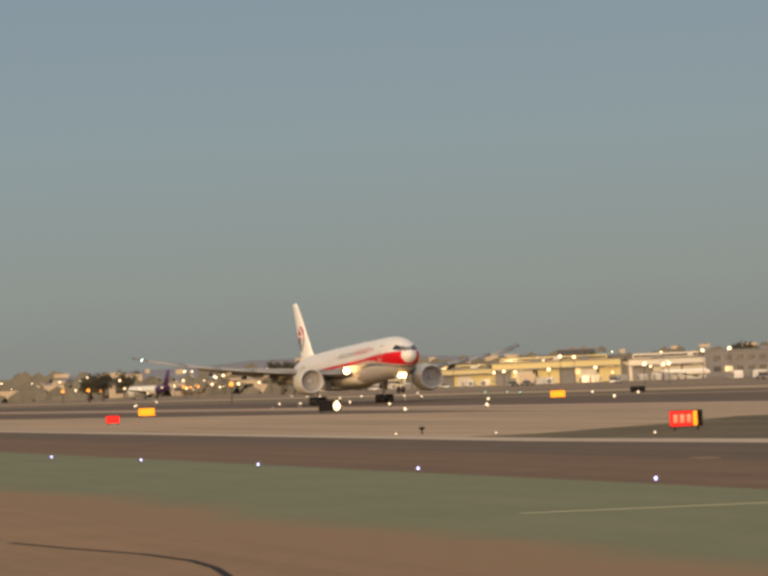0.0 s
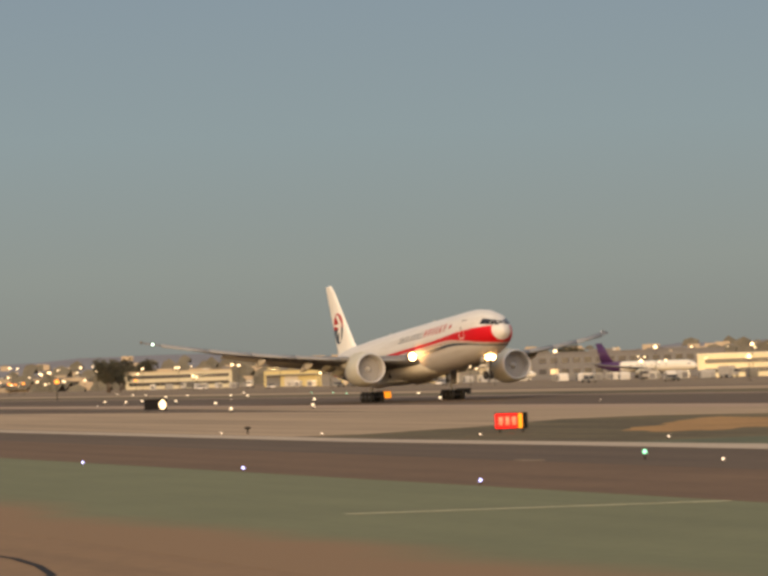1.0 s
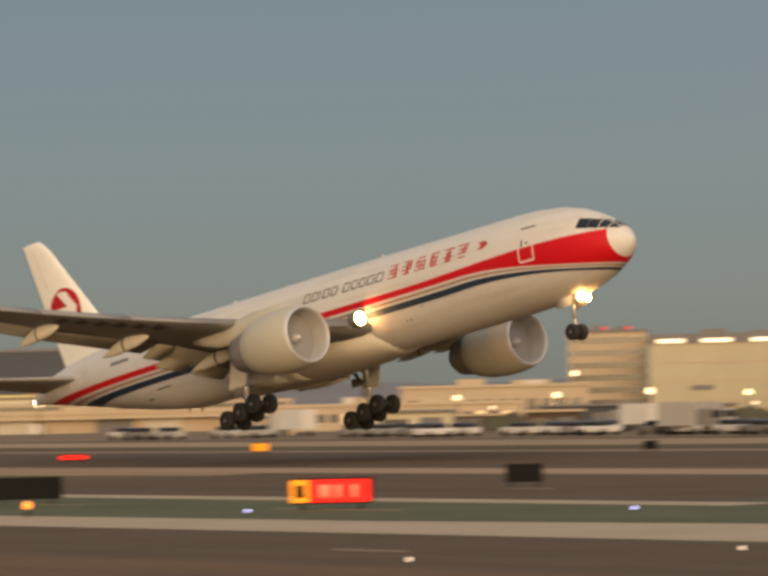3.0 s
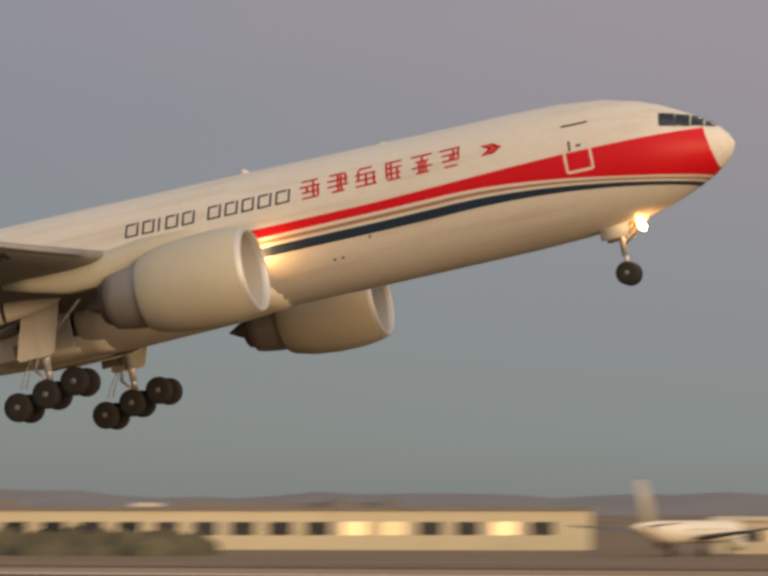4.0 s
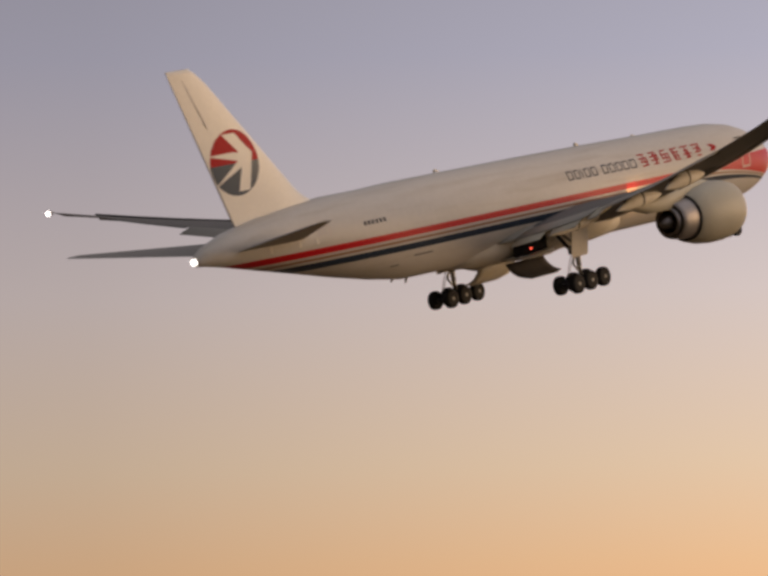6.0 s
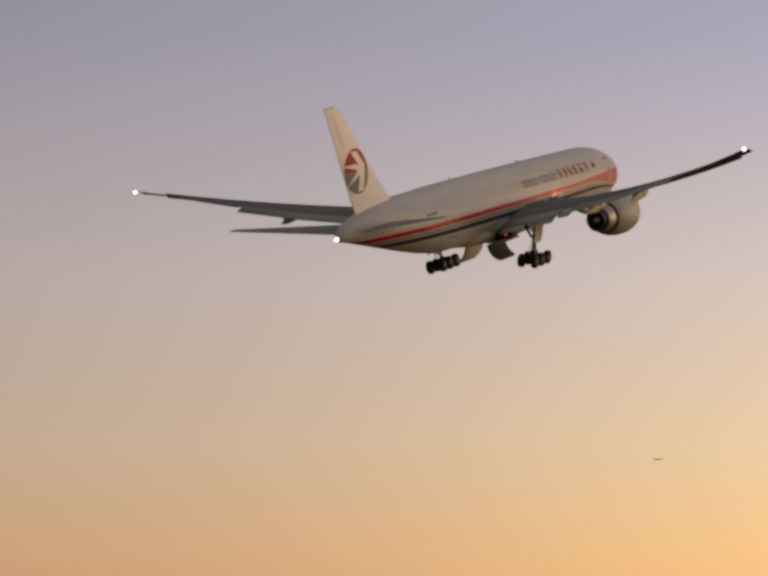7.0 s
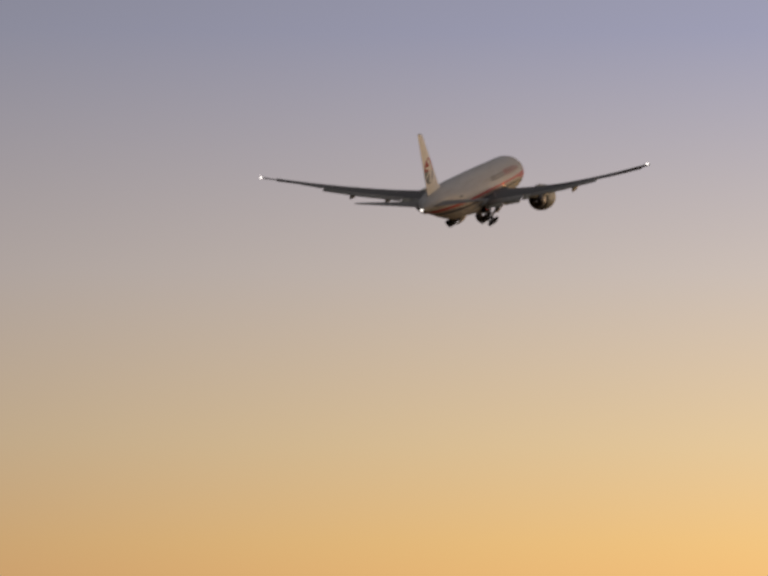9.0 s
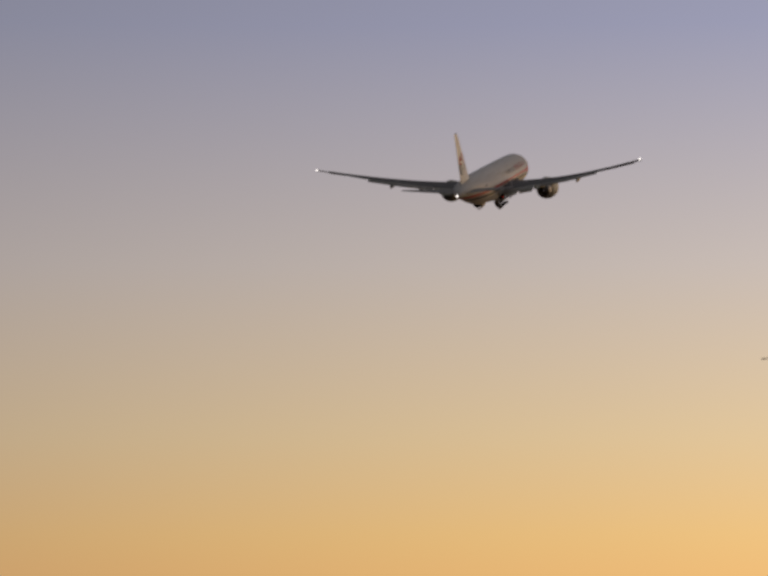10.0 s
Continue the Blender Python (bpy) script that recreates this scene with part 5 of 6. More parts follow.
def main_gear_part(s, plane):
    """A main leg, hinged at its top, with a six-wheel truck below it. Its origin is the hinge."""
    bm = rod((0, 0, 0.2), (0, 0, -2.3), 0.24)
    rod((0, 0, -2.2), (0, 0, -3.6), 0.15, bm)
    leg = part("main_gear", bm, STEEL, plane, "steel main landing gear leg", pose(0, s * GEAR_Y, GEAR_TOP))
    bm = rod((0, 0, -1.7), (2.2, 0, 0.1), 0.09)
    rod((0, 0, -1.5), (0, -s * 1.9, 0.0), 0.09, bm)
    part("brace", bm, STEEL, leg)
    bm = rod((-0.28, 0, -2.0), (-0.62, 0, -2.75), 0.07)
    rod((-0.62, 0, -2.75), (-0.12, 0, -3.3), 0.07, bm)
    part("torque_link", bm, STEEL, leg)
    part("piston", lathe([(-2.95, 0.17), (-2.45, 0.17), (-2.4, 0.21), (-2.3, 0.21)], 18, "z"), CHROME, leg, "bright polished piston")
    for off, reach in ((-0.12, 1.15), (0.14, 1.0)):
        bm, last = bmesh.new(), None
        for k in range(9):
            a = k / 8
            q = (-0.25 - reach * a, off, -2.1 - 1.35 * a * a - 0.05 * math.sin(math.pi * a))
            if last:
                rod(last, q, 0.028, bm, 6)
            last = q
        part("brake_hose", bm, LIP, leg, "pale brake hose")
    part("drag_brace", rod((-0.3, -s * 0.25, -1.85), (-1.25, -s * 0.5, -0.6), 0.13, rod((-1.25, -s * 0.5, -0.6), (-0.5, -s * 0.6, 0.1), 0.11)), DARK, leg)
    part("stub_door", box(-1.35, -0.25, -0.35, -0.29, -2.05, -1.45, bevel=0.02), DOOR_INSIDE, leg, "dark stub door behind the leg", smooth=False)
    # leg door
    rings = []
    for z, x0, x1 in ((0.3, -0.55, 1.28), (-0.8, -0.82, 1.02), (-1.6, -1.06, 0.76), (-2.15, -1.2, 0.60), (-2.28, -1.08, 0.45)):
        yy = s * (0.42 - 0.05 * z * 0.4)
        rings.append([(x0, yy, z), (0, yy + s * 0.07, z), (x1, yy, z), (x1, yy - s * 0.05, z), (0, yy + s * 0.02, z), (x0, yy - s * 0.05, z)])
    part("leg_door", loft(rings), WHITE, leg, "cream gear door", smooth=False)
    beam = rod((-1.75, 0, 0), (1.75, 0, 0), 0.17)
    for ax in (-1.47, 0, 1.47):
        rod((ax, -0.9, 0), (ax, 0.9, 0), 0.09, beam)
    rod((0, 0, 0), (0, 0, 0.3), 0.2, beam)
    bogie_beams.append(part("truck_beam", beam, DARK, leg))
    data = None
    for ax in (-1.47, 0, 1.47):
        for side in (-0.70, 0.70):
            if data is None:
                w = part("wheel", wheel_mesh(0.66, 0.48), [RUBBER, HUB], leg, "black rubber tyre on a grey hub")
                data = w.data
            else:
                w = new("wheel", data)
                w.parent = leg
                w["label"] = "black rubber tyre on a grey hub"
            main_wheels.append((w, ax, side))
    main_legs.append((leg, s))
    return leg


def window_pane(x0, x1, port, grow=0.0, out=0.02):
    """One pane of the cockpit's band of windows, curved to the nose."""
    bm = bmesh.new()
    grid = []
    for i in range(5):
        x = x0 + (x1 - x0) * i / 4
        u = (x - 29.0) / 2.4
        low, high = 6.39 - 0.42 * u - 0.05 * u * u - grow, 6.98 - 0.45 * u - 0.16 * u * u + grow
        row = []
        for j in range(5):
            p = hull(x, hull_turn(x, low + (high - low) * j / 4), out)
            row.append(bm.verts.new((p[0], -p[1] if port else p[1], p[2])))
        grid.append(row)
    for i in range(4):
        for j in range(4):
            bm.faces.new((grid[i][j], grid[i + 1][j], grid[i + 1][j + 1], grid[i][j + 1]))
    return bm


def letter_bar(x, w, body):
    """A hollow bar that stands for one character of the wordmark."""
    z0 = 6.88 - 0.017 * (x - 3.85)
    z1 = z0 + 0.64
    bm = skin_patch(x, x + min(w, 0.10), z0, z1, slant=0.12)
    if w > 0.3:
        skin_patch(x + w - 0.10, x + w, z0, z1, slant=0.12, bm=bm)
        skin_patch(x + 0.1, x + w - 0.1, z1 - 0.09, z1, bm=bm, slant=0.12)
        skin_patch(x + 0.1, x + w - 0.1, z0, z0 + 0.09, bm=bm, slant=0.12)
    part("letter_bar", bm, INK, body, "dark lettering bar")


def character_block(x, seed, body):
    """A block of thin plain bars that stands for one square character."""
    rnd4 = random.Random(seed)
    z0 = 6.70 - 0.017 * (x - 12.4)
    bars = []
    for k in range(4):
        trim = rnd4.choice((0.0, 0.0, 0.10, 0.18))
        bars.append((trim, 0.98 - trim, 0.27 * k, 0.27 * k + 0.085))
    for cx in rnd4.sample((0.10, 0.30, 0.45, 0.60, 0.82), 3):
        lo = rnd4.choice((0.0, 0.27, 0.0))
        bars.append((cx, cx + 0.11, lo + 0.09, rnd4.choice((0.54, 0.80, 0.80))))
    for x0, x1, a, b in bars:
        part("character_bar", skin_patch(x + x0, x + x1, z0 + a, z0 + b), RED, body, "red lettering bar")


def build_airliner():
    plane = new("cargo_airliner")
    tagged(plane, "white cargo airliner with red and navy stripes, wheels down", "airplane")
    rings = []
    xs = sorted([s[0] for s in SECTIONS] + [14, 11, 6, 3, -2, -6, -9], reverse=True)
    for x in xs:
        rings.append([hull(x - 1e-6 if x > -30.9 else x, 360.0 * k / 56) for k in range(56)])
    body = part("fuselage", loft(rings), PAINT, plane, "cream fuselage with a red and a navy stripe")
    # wing-to-body fairing
    rings = []
    for x, hw, zb in ((11.0, 1.4, 2.58), (9.5, 2.5, 2.45), (7, 3.2, 2.32), (2, 3.4, 2.24), (0.9, 3.36, 2.25), (0.55, 2.6, 2.26), (-3, 2.55, 2.32), (-6, 2.0, 2.52), (-8, 0.9, 2.76)):
        rings.append([(x, hw * math.sin(radians(a)), 3.9 - (3.9 - zb) * abs(math.cos(radians(a))) ** 0.7 if abs(a) < 90 else 4.6) for a in (-110, -88, -70, -50, -30, -12, 12, 30, 50, 70, 88, 110)])
    part("belly_fairing", loft(rings), WHITE, plane, "cream belly fairing under the wings")
    # cockpit windows
    for port in (False, True):
        part("window_mask", window_pane(28.95, 31.28, port, 0.04, 0.010), INK, body, "black band round the cockpit panes")
        for x0, x1 in ((29.02, 29.58), (29.64, 30.2), (30.26, 30.74), (30.79, 31.22)):
            part("cockpit_window", window_pane(x0, x1, port), GLASS, body, "dark cockpit pane")
    # crew door with its outline
    for port in (False, True):
        for b in ((24.68, 24.79, 5.1, 7.22), (25.83, 25.94, 5.1, 7.22), (24.76, 25.86, 5.04, 5.16)):
            part("door_outline", skin_patch(*b, out=0.014, port=port), DOOR_LINE, body)
        part("door_top", skin_patch(24.72, 25.9, 7.2, 7.29, out=0.014, port=port), GAP, body, "dark upper edge of the door")
        for b in ((24.95, 25.06, 6.05, 6.5), (25.3, 25.52, 6.18, 6.28)):
            part("door_handle", skin_patch(*b, out=0.016, port=port), GAP, body)
    # the company's wordmarks as plain bars, one for each character
    x = 3.85
    for w in (0.78, 0.72, 0.3, 0.76, 0.74):
        letter_bar(x, w * 0.84, body)
        x += w + 0.06
    x = 7.9
    for w in (0.78, 0.76, 0.72, 0.8, 0.84):
        letter_bar(x, w * 0.84, body)
        x += w + 0.06
    for k in range(6):
        character_block(12.42 + 1.335 * k, 60 + k, body)
    for k in range(2):
        bm = skin_patch(20.98 + 0.3 * k, 21.24 + 0.36 * k, 6.74, 7.0, slant=1.5)
        skin_patch(21.37 + 0.3 * k, 21.63 + 0.36 * k, 7.0, 7.24, slant=-1.6, bm=bm)
        part("arrow_mark", bm, RED, body, "small red chevron")
    for k in range(6):
        part("registration_bar", skin_patch(-17.85 + 0.37 * k, -17.60 + 0.37 * k, 6.98, 7.25), INK, body)
    # cargo and service doors, vents and drains
    for x0, x1, z0, z1 in ((-13.2, -11.4, 4.35, 4.43), (-15.0, -14.3, 3.95, 4.02), (15.2, 15.32, 4.35, 4.45), (13.3, 13.42, 3.75, 3.85), (13.7, 13.82, 3.75, 3.85)):
        part("vent", skin_patch(x0, x1, z0, z1, 0.016), INK, body)
    for x, z, h in ((9.2, 8.98, 0.26), (-6.5, 9.25, 0.2), (16, 8.80, 0.16)):
        rr = [[(x + 0.3, -0.04, z), (x - 0.3, -0.04, z), (x - 0.3, 0.04, z), (x + 0.3, 0.04, z)], [(x - 0.05, -0.015, z + h), (x - 0.3, -0.015, z + h), (x - 0.3, 0.015, z + h), (x - 0.05, 0.015, z + h)]]
        part("aerial", loft(rr), WHITE, body)
    for x, h in ((-12.8, 0.2), (-11.4, 0.34)):
        zb = hull(x, -90)[2] + 0.03
        part("drain_mast", loft([[(x + 0.14, -0.03, zb), (x - 0.14, -0.03, zb), (x - 0.14, 0.03, zb), (x + 0.14, 0.03, zb)], [(x - 0.12, -0.015, zb - h), (x - 0.26, -0.015, zb - h), (x - 0.26, 0.015, zb - h), (x - 0.12, 0.015, zb - h)]]), FLAP, body)
    # fin with the round emblem
    rings = []
    for u in (0, 0.05, 0.09, 0.12, 0.14, 0.16, 0.19, 0.24, 0.3, 0.5, 0.7, 0.9, 0.97, 1.0):
        z = 8.0 + 10.65 * u
        le = -18.85 - 9.2 * u + (2.6 * (1 - u / 0.2) ** 2 if u < 0.2 else 0) - (0.40 * ((u - 0.9) / 0.1) ** 2 if u > 0.9 else 0)
        te = -26.7 + (-30.55 + 26.7) * u
        rings.append(airfoil(le, te, z, 0, 0.10, 10, 0.0, True))
    fin = part("fin", loft(rings), SUNLIT_CREAM, plane, "cream tail fin with a round red and navy emblem")
    rud = bmesh.new()
    for sgn in (-1, 1):
        pts = [(-27.78, 14.8), (-27.86, 14.8), (-29.3, 18.0), (-29.22, 18.0)]
        rud.faces.new([rud.verts.new((px, sgn * 0.33 * (1 - (pz - 9) / 13), pz)) for px, pz in pts])
    part("rudder_gap", rud, LINE, fin)

    def disc(name, mat, test, out):
        """The piece of the emblem's circle where test(u, v) holds, on both sides of the fin."""
        bm = bmesh.new()
        n = 84
        for sgn in (-1, 1):
            for i in range(n):
                for j in range(n):
                    q = []
                    for di, dj in ((0, 0), (1, 0), (1, 1), (0, 1)):
                        q.append((2.0 * (i + di) / n - 1, 2.0 * (j + dj) / n - 1))
                    u, v = sum(a for a, _ in q) / 4, sum(b for _, b in q) / 4
                    if u * u + v * v > 1 or not test(u, v):
                        continue
                    quad = []
                    for a, b in q:
                        px, pz = -25.95 + 2.08 * a, 12.45 + 2.08 * b
                        uu = (pz - 8.0) / 10.65
                        le, te = -18.85 - 9.2 * uu, -26.7 - 3.85 * uu
                        w = min(max((le - px) / (le - te), 0), 1)
                        t = 0.5 * (0.2969 * math.sqrt(w) - 0.126 * w - 0.3516 * w * w + 0.2843 * w ** 3 - 0.1036 * w ** 4) * (le - te)
                        quad.append(bm.verts.new((px, sgn * (t + out), pz)))
                    bm.faces.new(quad)
        bmesh.ops.remove_doubles(bm, verts=bm.verts, dist=0.001)
        return part(name, bm, mat, fin)

    def arrow(u, v):
        """The swept chevron of the emblem."""
        right = 0.78 - (0.95 * (v - 0.22) if v > 0.22 else 0.30 * (0.22 - v))
        left = 0.34 - (1.0 * (v - 0.15) if v > 0.15 else 0.34 * (0.15 - v))
        return left < u < right and abs(v) < 0.88

    def beam_mark(u, v):
        """Two beams that widen from the rim to the chevron's inner corner."""
        hit = False
        for x0, y0, x1, y1 in ((-1.0, 0.30, 0.40, 0.13), (-0.80, -0.60, 0.40, 0.06)):
            f = (u - x0) / (x1 - x0)
            hit = hit or (0 <= f <= 1 and abs(v - y0 - (y1 - y0) * f) < 0.02 + 0.14 * f)
        return hit

    disc("emblem_red", RED, lambda u, v: v > -0.02 and not arrow(u, v) and not beam_mark(u, v), 0.012)
    disc("emblem_navy", NAVY, lambda u, v: v <= -0.02 and not arrow(u, v) and not beam_mark(u, v), 0.012)
    # tailplane
    for s in (-1, 1):
        rings = [airfoil(-21.9 - 0.83 * (y - 1.2), -28.2 - 0.31 * (y - 1.2), 7.0 + 0.13 * (y - 1.2), s * y, 0.09) for y in (0.6, 2, 5, 8, 10, 10.6)]
        rings.append(airfoil(-30.2, -31.1, 8.25, s * 10.8, 0.06))
        tail_wing = part("tailplane", loft(rings), TAILPLANE, plane, "grey tailplane")
        # three bright patches painted on the skin where sunlight glints at the root
        for x in (-25.75, -23.5, -22.1):
            part("sunlit_gap", skin_patch(x, x + 0.16, 6.48, 6.86, 0.03, 2, 2, slant=-0.3, port=s > 0), SUNLIT_CREAM, tail_wing, "pale patch for a sunlit gap under the tailplane's root")
        part("pivot_plate", skin_patch(-22.0, -21.2, 6.95, 7.45, 0.015, port=s > 0), LINE, body, "worn plate at the tailplane's root")
        for b in ((-20.95, -20.88, 6.8, 7.5), (-22.0, -20.9, 7.5, 7.56)):
            part("plate_rim", skin_patch(*b, 0.02, port=s > 0), DOOR_LINE, body)
    part("tail_lamp", lathe([(-31.1, 0.03), (-31.05, 0.16), (-30.9, 0.2), (-30.7, 0.1)], 14, "x", (0, 0, 6.9)), LAMP_WHITE, plane, "glowing white tail lamp")
    part("beacon", lathe([(-0.10, 0.02), (-0.06, 0.065), (0.05, 0.065), (0.10, 0.02)], 12, "x", (-1.5, -2.88, 3.02)), LAMP_RED, plane, "red beacon lamp")
    for s in (-1, 1):
        wing_part(s, plane)
        engine_part(s, plane)
        main_gear_part(s, plane)
        # wheel-bay doors, hinged beside the keel and curved like the belly
        rr = []
        for x, w0 in ((2.0, 1.6), (1.3, 1.75), (-1.5, 1.75), (-2.2, 1.55)):
            rr.append([(x, s * w0 * u, z + dz) for u, z, dz in ((0, 0, 0), (0.3, 0.04, 0), (0.55, 0.17, 0), (0.8, 0.42, 0), (1.0, 0.78, 0), (1.0, 0.78, 0.05), (0.8, 0.42, 0.06), (0.55, 0.17, 0.06), (0.3, 0.04, 0.06), (0, 0, 0.06))])
        bm = loft(rr)
        bmesh.ops.recalc_face_normals(bm, faces=bm.faces)
        for f in bm.faces:
            f.material_index = 1 if f.normal.z - s * f.normal.y > 0.3 else 0
        bay_doors.append((part("bay_door", bm, [WHITE, DOOR_INSIDE], plane, "cream wheel-bay door", pose(-0.2, s * 1.15, 2.2)), s))
        # side door that closes the bay and folds inwards about its lower edge
        rr = [[(x, s * 0.03, 0.0), (x, 0.0, zt * 0.5), (x, -s * 0.05, zt), (x, -s * 0.11, zt), (x, -s * 0.06, zt * 0.5), (x, -s * 0.03, 0.0)] for x, zt in ((0.65, 1.45), (-1.5, 1.28), (-3.2, 0.85))]
        side_doors.append((part("bay_side_door", loft(rr), WHITE, plane, "cream side door of the wheel bay", pose(0, s * 3.36, 2.52), smooth=False), s))
        # the open bay behind the leg: a near-black plate for its shade, in a cream surround that narrows aft
        bay = part("wheel_bay", loft([[(x, s * 2.62, zb), (x, s * 2.72, zb), (x, s * 2.72, zt), (x, s * 2.62, zt)] for x, zb, zt in ((0.5, 2.5, 3.95), (-1.5, 2.55, 3.75), (-3.1, 2.65, 3.3))]), BAY, plane, "dark plate for the shaded open wheel bay")
        rr = []
        for x, zb, zt in ((0.5, 2.32, 2.78), (-1.2, 2.30, 2.66), (-1.95, 2.32, 2.62), (-2.6, 2.36, 2.66), (-3.3, 2.46, 2.62)):
            yo = 3.3 - 0.5 * max(0, -x - 1.7)
            rr.append([(x, s * 1.6, zb), (x, s * (yo - 0.45), zb + 0.03), (x, s * (yo - 0.1), zb + 0.16), (x, s * yo, (zb + zt) / 2 + 0.05), (x, s * (yo - 0.06), zt), (x, s * 1.6, zt)])
        part("surround", loft(rr), WHITE, bay, "cream lower lip of the bay")
        # fillet that runs from the wing root's trailing edge back along the fuselage
        rr = []
        for x, zb, zt, yo in ((0.4, 3.92, 4.4, 3.5), (-1.6, 3.78, 4.5, 3.4), (-2.8, 3.7, 4.25, 3.2), (-3.7, 3.72, 4.0, 2.9), (-4.3, 3.78, 3.85, 2.5)):
            rr.append([(x, s * 1.5, zb), (x, s * (yo - 0.1), zb), (x, s * yo, (zb + zt) / 2), (x, s * (yo - 0.25), zt), (x, s * 1.5, zt)])
        part("root_fillet", loft(rr), FLAP, plane, "grey wing-root fillet")
    # nose gear, hinged at its top
    bm = rod((0, 0, 0), (0, 0, -1.6), 0.15)
    rod((0, 0, -1.5), (0, 0, -2.45), 0.10, bm)
    rod((0, -0.5, -2.45), (0, 0.5, -2.45), 0.08, bm)
    rod((0, 0, -1.2), (1.5, 0, -0.1), 0.06, bm)
    nose = part("nose_gear", bm, STEEL, plane, "steel nose landing gear leg", pose(25.95, 0, 2.95))
    data = None
    for side in (-0.36, 0.36):
        if data is None:
            w = part("wheel", wheel_mesh(0.53, 0.40), [RUBBER, HUB], nose, "black rubber tyre on a grey hub", pose(0, side, -2.45))
            data = w.data
        else:
            w = new("wheel", data)
            w.parent, w.matrix_basis = nose, pose(0, side, -2.45)
        part("gear_door", loft([[(-0.9, side * 1.35, 0.1), (0.6, side * 1.35, 0.1), (0.6, side * 1.45, 0.1), (-0.9, side * 1.45, 0.1)], [(-0.8, side * 1.75, -0.85), (0.45, side * 1.75, -0.85), (0.45, side * 1.85, -0.85), (-0.8, side * 1.85, -0.85)]]), WHITE, nose)
        part("lamp_bracket", rod((0.05, side * 0.3, -0.75), (0.88, side * 0.9, -0.44), 0.05, lathe([(-0.3, 0.06), (-0.12, 0.2), (-0.02, 0.23), (-0.04, 0.19)], 14, "x", (0.98, side * 0.9, -0.42))), STEEL, nose)
        part("landing_lamp", lathe([(-0.12, 0.05), (-0.06, 0.21), (0.04, 0.27), (0.12, 0.18), (0.15, 0.02)], 16, "x", (0.98, side * 0.9, -0.42)), LAMP_WARM, nose, "glowing warm landing lamp")
    return plane, nose


airliner, nose_leg = build_airliner()


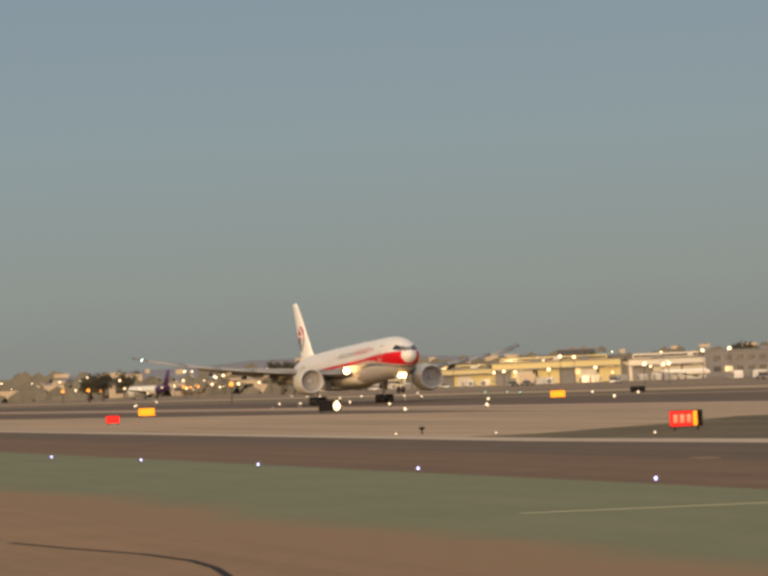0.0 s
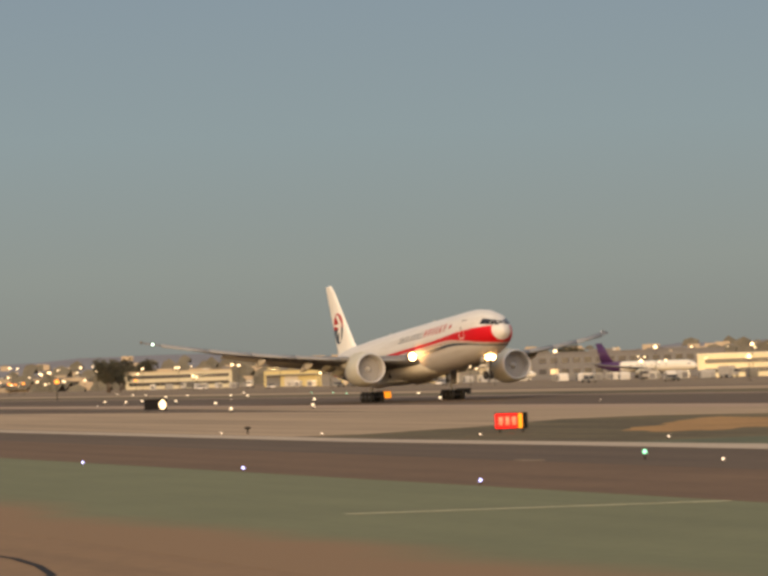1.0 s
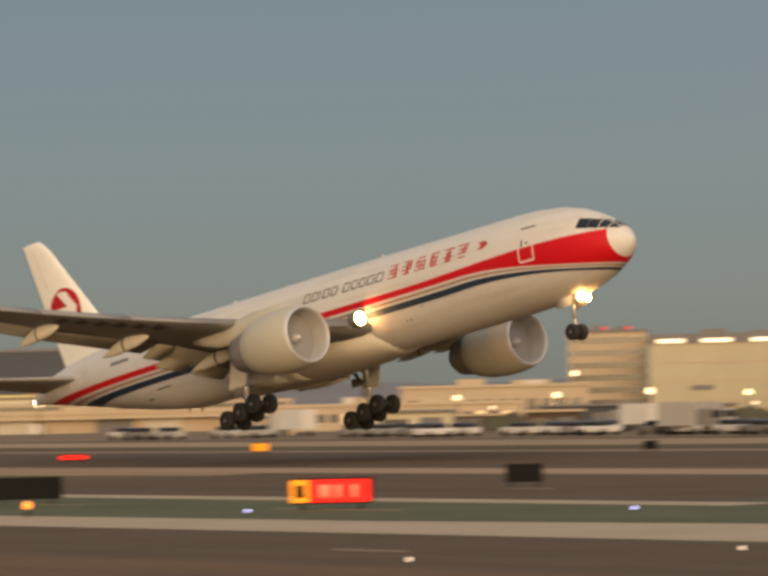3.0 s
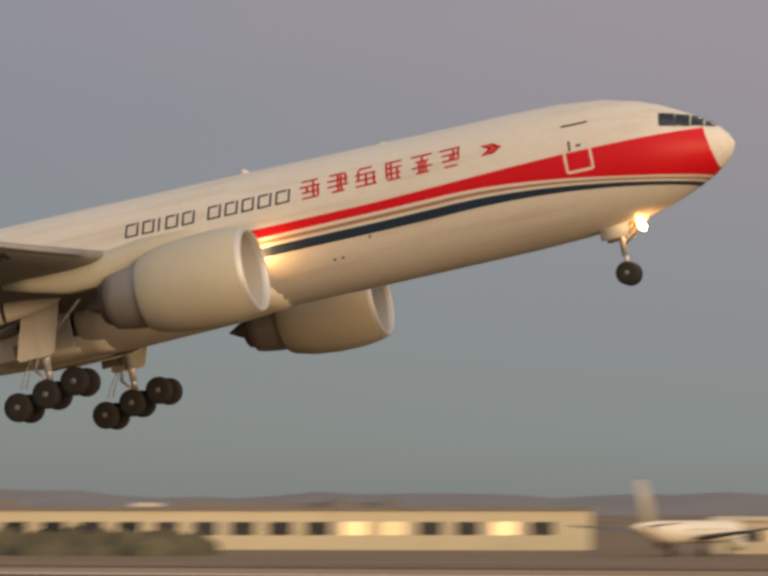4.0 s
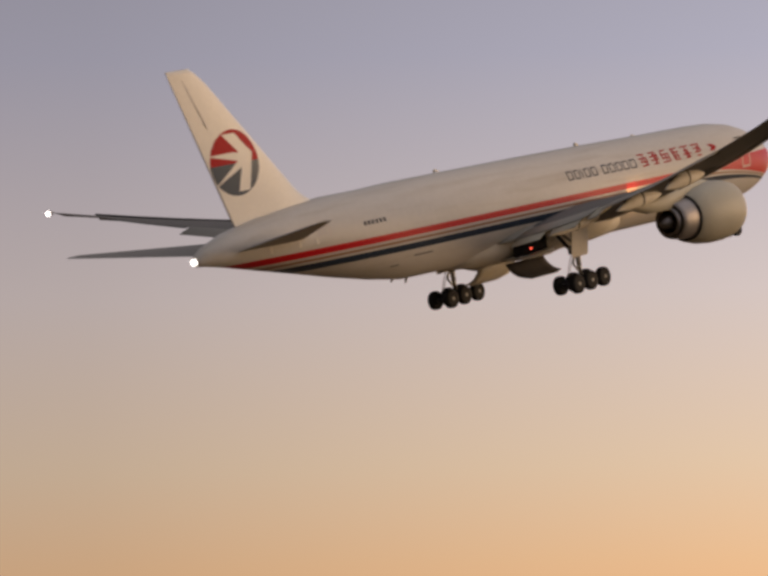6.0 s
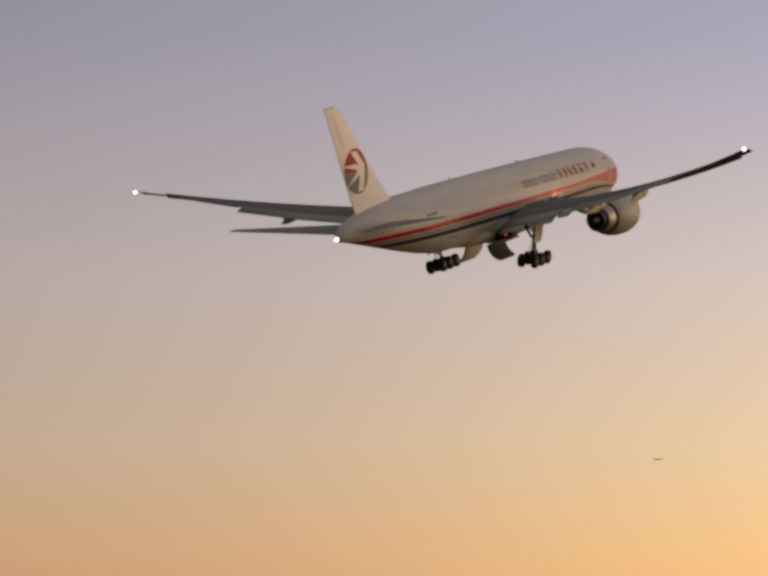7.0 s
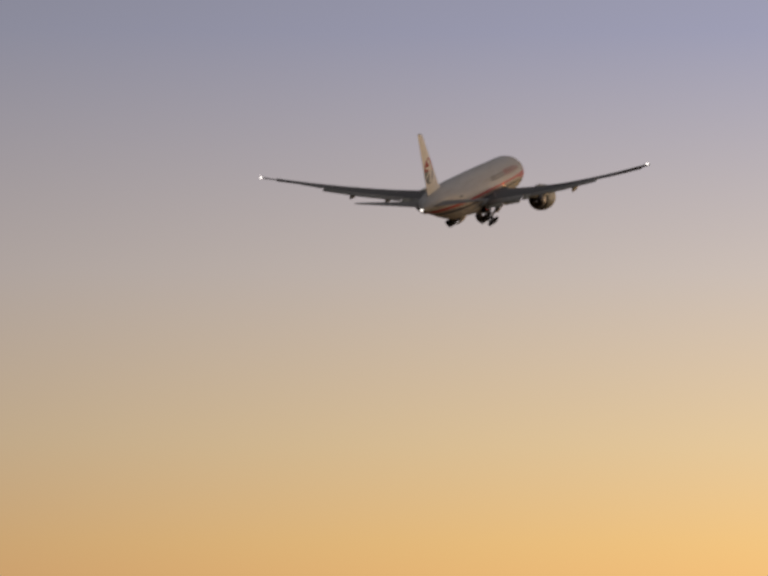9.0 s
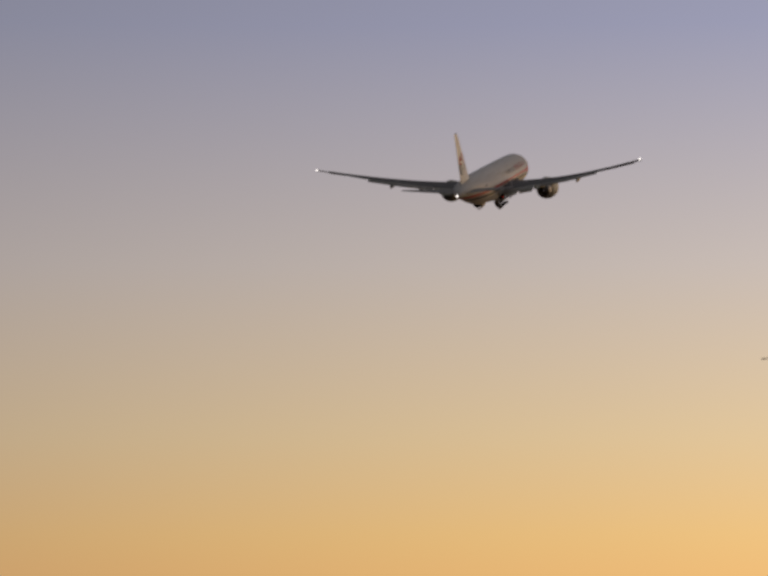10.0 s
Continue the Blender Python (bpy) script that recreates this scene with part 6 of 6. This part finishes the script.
FLIGHT = [
    (0.0, -517.44, -0.008, -0.312, -3.389), (0.1, -506.50, -0.016, -0.306, -3.635), (0.2, -495.56, -0.025, -0.300, -3.884), (0.3, -484.62, -0.034, -0.293, -4.131), (0.4, -473.67, -0.040, -0.289, -4.373),
    (0.5, -462.71, -0.043, -0.287, -4.604), (0.6, -451.77, -0.040, -0.288, -4.820), (0.7, -440.86, -0.033, -0.290, -5.022), (0.8, -429.92, -0.024, -0.295, -5.220), (0.9, -418.92, -0.014, -0.302, -5.423),
    (1.0, -407.79, -0.003, -0.311, -5.638), (1.1, -396.51, 0.000, -0.322, -5.875), (1.2, -385.11, -0.005, -0.336, -6.128), (1.3, -373.64, -0.004, -0.351, -6.383), (1.4, -362.16, 0.014, -0.369, -6.628),
    (1.5, -350.73, 0.062, -0.389, -6.849), (1.6, -339.40, 0.141, -0.411, -7.035), (1.7, -328.13, 0.244, -0.436, -7.195), (1.8, -316.84, 0.367, -0.463, -7.345), (1.9, -305.49, 0.506, -0.492, -7.501),
    (2.0, -294.01, 0.655, -0.522, -7.678), (2.1, -282.33, 0.814, -0.551, -7.881), (2.2, -270.50, 0.986, -0.580, -8.097), (2.3, -258.61, 1.172, -0.611, -8.323), (2.4, -246.74, 1.374, -0.649, -8.555),
    (2.5, -234.99, 1.595, -0.697, -8.787), (2.6, -223.43, 1.829, -0.766, -9.035), (2.7, -212.00, 2.074, -0.852, -9.301), (2.8, -200.59, 2.340, -0.942, -9.564), (2.9, -189.08, 2.635, -1.019, -9.802),
    (3.0, -177.38, 2.970, -1.069, -9.995), (3.1, -165.43, 3.346, -1.091, -10.133), (3.2, -153.44, 3.762, -1.095, -10.258), (3.3, -141.55, 4.238, -1.070, -10.399), (3.4, -129.73, 4.784, -1.010, -10.547),
    (3.5, -117.98, 5.387, -0.921, -10.701), (3.6, -106.27, 6.036, -0.809, -10.862), (3.7, -94.61, 6.718, -0.680, -11.030), (3.8, -82.97, 7.420, -0.541, -11.204), (3.9, -71.35, 8.133, -0.397, -11.387),
    (4.0, -59.73, 8.842, -0.255, -11.576), (4.1, -48.11, 9.535, -0.121, -11.774), (4.2, -36.46, 10.200, 0.000, -11.979), (4.3, -24.79, 10.825, 0.101, -12.192), (4.4, -13.10, 11.413, 0.192, -12.416),
    (4.5, -1.40, 12.018, 0.271, -12.642), (4.6, 10.31, 12.630, 0.328, -12.887), (4.7, 22.03, 13.239, 0.365, -13.154), (4.8, 33.79, 13.906, 0.382, -13.406), (4.9, 45.59, 14.689, 0.379, -13.606),
    (5.0, 57.46, 15.648, 0.356, -13.719), (5.1, 69.44, 16.835, 0.303, -13.716), (5.2, 81.50, 18.210, 0.219, -13.619), (5.3, 93.61, 19.695, 0.121, -13.474), (5.4, 105.70, 21.214, 0.022, -13.324),
    (5.5, 117.72, 22.688, -0.063, -13.214), (5.6, 129.68, 24.136, -0.137, -13.171), (5.7, 141.60, 25.571, -0.201, -13.143), (5.8, 153.51, 26.944, -0.241, -13.156), (5.9, 165.37, 28.249, -0.257, -13.219),
    (6.0, 177.20, 29.502, -0.251, -13.321), (6.1, 189.01, 30.715, -0.229, -13.450), (6.2, 200.80, 31.898, -0.193, -13.598), (6.3, 212.58, 33.067, -0.149, -13.754), (6.4, 224.34, 34.233, -0.099, -13.908),
    (6.5, 236.10, 35.410, -0.049, -14.050), (6.6, 247.86, 36.609, -0.002, -14.169), (6.7, 259.63, 37.844, 0.038, -14.256), (6.8, 271.42, 39.128, 0.066, -14.301), (6.9, 283.19, 40.447, 0.089, -14.329),
    (7.0, 294.99, 41.792, 0.109, -14.347), (7.1, 306.87, 43.188, 0.121, -14.359), (7.2, 318.80, 44.629, 0.128, -14.361), (7.3, 330.77, 46.105, 0.131, -14.360), (7.4, 342.75, 47.605, 0.130, -14.363),
    (7.5, 354.71, 49.121, 0.127, -14.377), (7.6, 366.66, 50.657, 0.122, -14.399), (7.7, 378.62, 52.221, 0.113, -14.427), (7.8, 390.57, 53.804, 0.101, -14.461), (7.9, 402.53, 55.397, 0.089, -14.503),
    (8.0, 414.48, 56.991, 0.077, -14.555), (8.1, 426.45, 58.589, 0.064, -14.606), (8.2, 438.42, 60.199, 0.049, -14.672), (8.3, 450.39, 61.814, 0.035, -14.744), (8.4, 462.33, 63.424, 0.022, -14.812),
    (8.5, 474.24, 65.023, 0.013, -14.868), (8.6, 486.11, 66.606, 0.008, -14.916), (8.7, 497.94, 68.179, 0.006, -14.963), (8.8, 509.75, 69.747, 0.007, -15.001), (8.9, 521.54, 71.316, 0.008, -15.023),
    (9.0, 533.33, 72.889, 0.008, -15.021), (9.1, 545.12, 74.463, 0.008, -14.957), (9.2, 556.90, 76.041, 0.008, -14.861), (9.3, 568.67, 77.618, 0.007, -14.753), (9.4, 580.43, 79.194, 0.008, -14.651),
    (9.5, 592.19, 80.763, 0.008, -14.577), (9.6, 603.94, 82.324, 0.008, -14.534), (9.7, 615.68, 83.878, 0.009, -14.511), (9.8, 627.42, 85.430, 0.009, -14.498), (9.9, 639.16, 86.981, 0.010, -14.488),
    (10.0, 650.90, 88.533, 0.011, -14.473),
]

def smooth_rows(keys, t):
    """A value between timed keys, eased."""
    for (ta, a), (tb, b) in zip(keys, keys[1:]):
        if ta <= t <= tb:
            s = (t - ta) / (tb - ta)
            return a + (b - a) * s * s * (3 - 2 * s)
    return keys[-1][1]


def motions():
    walk(airliner, [(t, pose(x, RUNWAY_Y, z, roll, pitch, HEADING)) for t, x, z, roll, pitch in FLIGHT])
    times = [k / 2 for k in range(21)]
    pitch_at = {t: -p for t, x, z, r, p in FLIGHT}
    fold = [(0, 0), (6.2, 0), (7.0, 8), (8.0, 22), (9.0, 38), (10.0, 54)]
    tilt = [(1.2, 0), (2.5, 12), (4.5, 12), (5.2, 1), (10, 0)]
    sink = [(0, 0.0), (1.5, 0.0), (2.5, 0.36), (10, 0.36)]

    def truck_tilt(t):
        return -pitch_at[round(t, 1)] if t <= 1.2 else (-pitch_at[1.2] + (12 + pitch_at[1.2]) * min(1, (t - 1.2) / 1.3) if t < 2.5 else smooth_rows(tilt[1:], t))

    # the wings bend up as they take the weight
    for w, s in wings:
        hinge = pose(0, s * 3.0, 4.0)
        walk(w, [(t, hinge @ pose(0, 0, 0, -s * smooth_rows([(0, 2.6), (1.0, 2.0), (2.5, 0), (10, 0)], t)) @ hinge.inverted()) for t in times])
    for door, s in bay_doors:
        walk(door, [(t, pose(-0.2, s * 1.15, 2.2, -s * smooth_rows([(0, 0), (4.7, 0), (5.0, 20), (5.7, 54), (6.5, 84), (10, 84)], t))) for t in (0, 4.6, 4.7, 4.8, 4.9, 5.0, 5.2, 5.4, 5.6, 5.8, 6.0, 6.2, 6.5, 8.0, 10)])
    for door, s in side_doors:
        walk(door, [(t, pose(0, s * 3.36, 2.52, s * smooth_rows([(0, 0), (4.7, 0), (4.95, 92), (10, 92)], t))) for t in (0, 4.6, 4.7, 4.75, 4.8, 4.85, 4.9, 4.95, 6.0, 10)])
    for leg, s in main_legs:
        walk(leg, [(t, pose(0, s * GEAR_Y, GEAR_TOP, -s * smooth_rows(fold, t))) for t in times])
    for beam in bogie_beams:
        walk(beam, [(t, pose(0, 0, 0.66 - GEAR_TOP - smooth_rows(sink, t), 0, -truck_tilt(t))) for t in times])
    for w, ax, side in main_wheels:
        rows = []
        for t in times:
            a = radians(truck_tilt(t))
            rows.append((t, pose(ax * math.cos(a), side, 0.66 - GEAR_TOP - smooth_rows(sink, t) + ax * math.sin(a), 0, -truck_tilt(t))))
        walk(w, rows)
    walk(nose_leg, [(t, pose(25.95, 0, 2.95, 0, -smooth_rows([(0, 0), (5.6, 0), (8.0, 105), (10, 105)], t))) for t in times])

    def far_pose(az, el):
        a = radians(az)
        return pose(3000 * math.sin(a), 3000 * math.cos(a), EYE_HEIGHT + 3000 * math.sin(radians(el)), 0, 0, 180 - az)

    walk(far_plane, [(t, far_pose(66.30 - 0.28 * (t - 7.0), 3.25)) for t in (0, 5, 10)])
    walk(far_plane_2, [(t, far_pose(81.84 + 0.2 * (10 - t), 4.71)) for t in (0, 5, 10)])


motions()
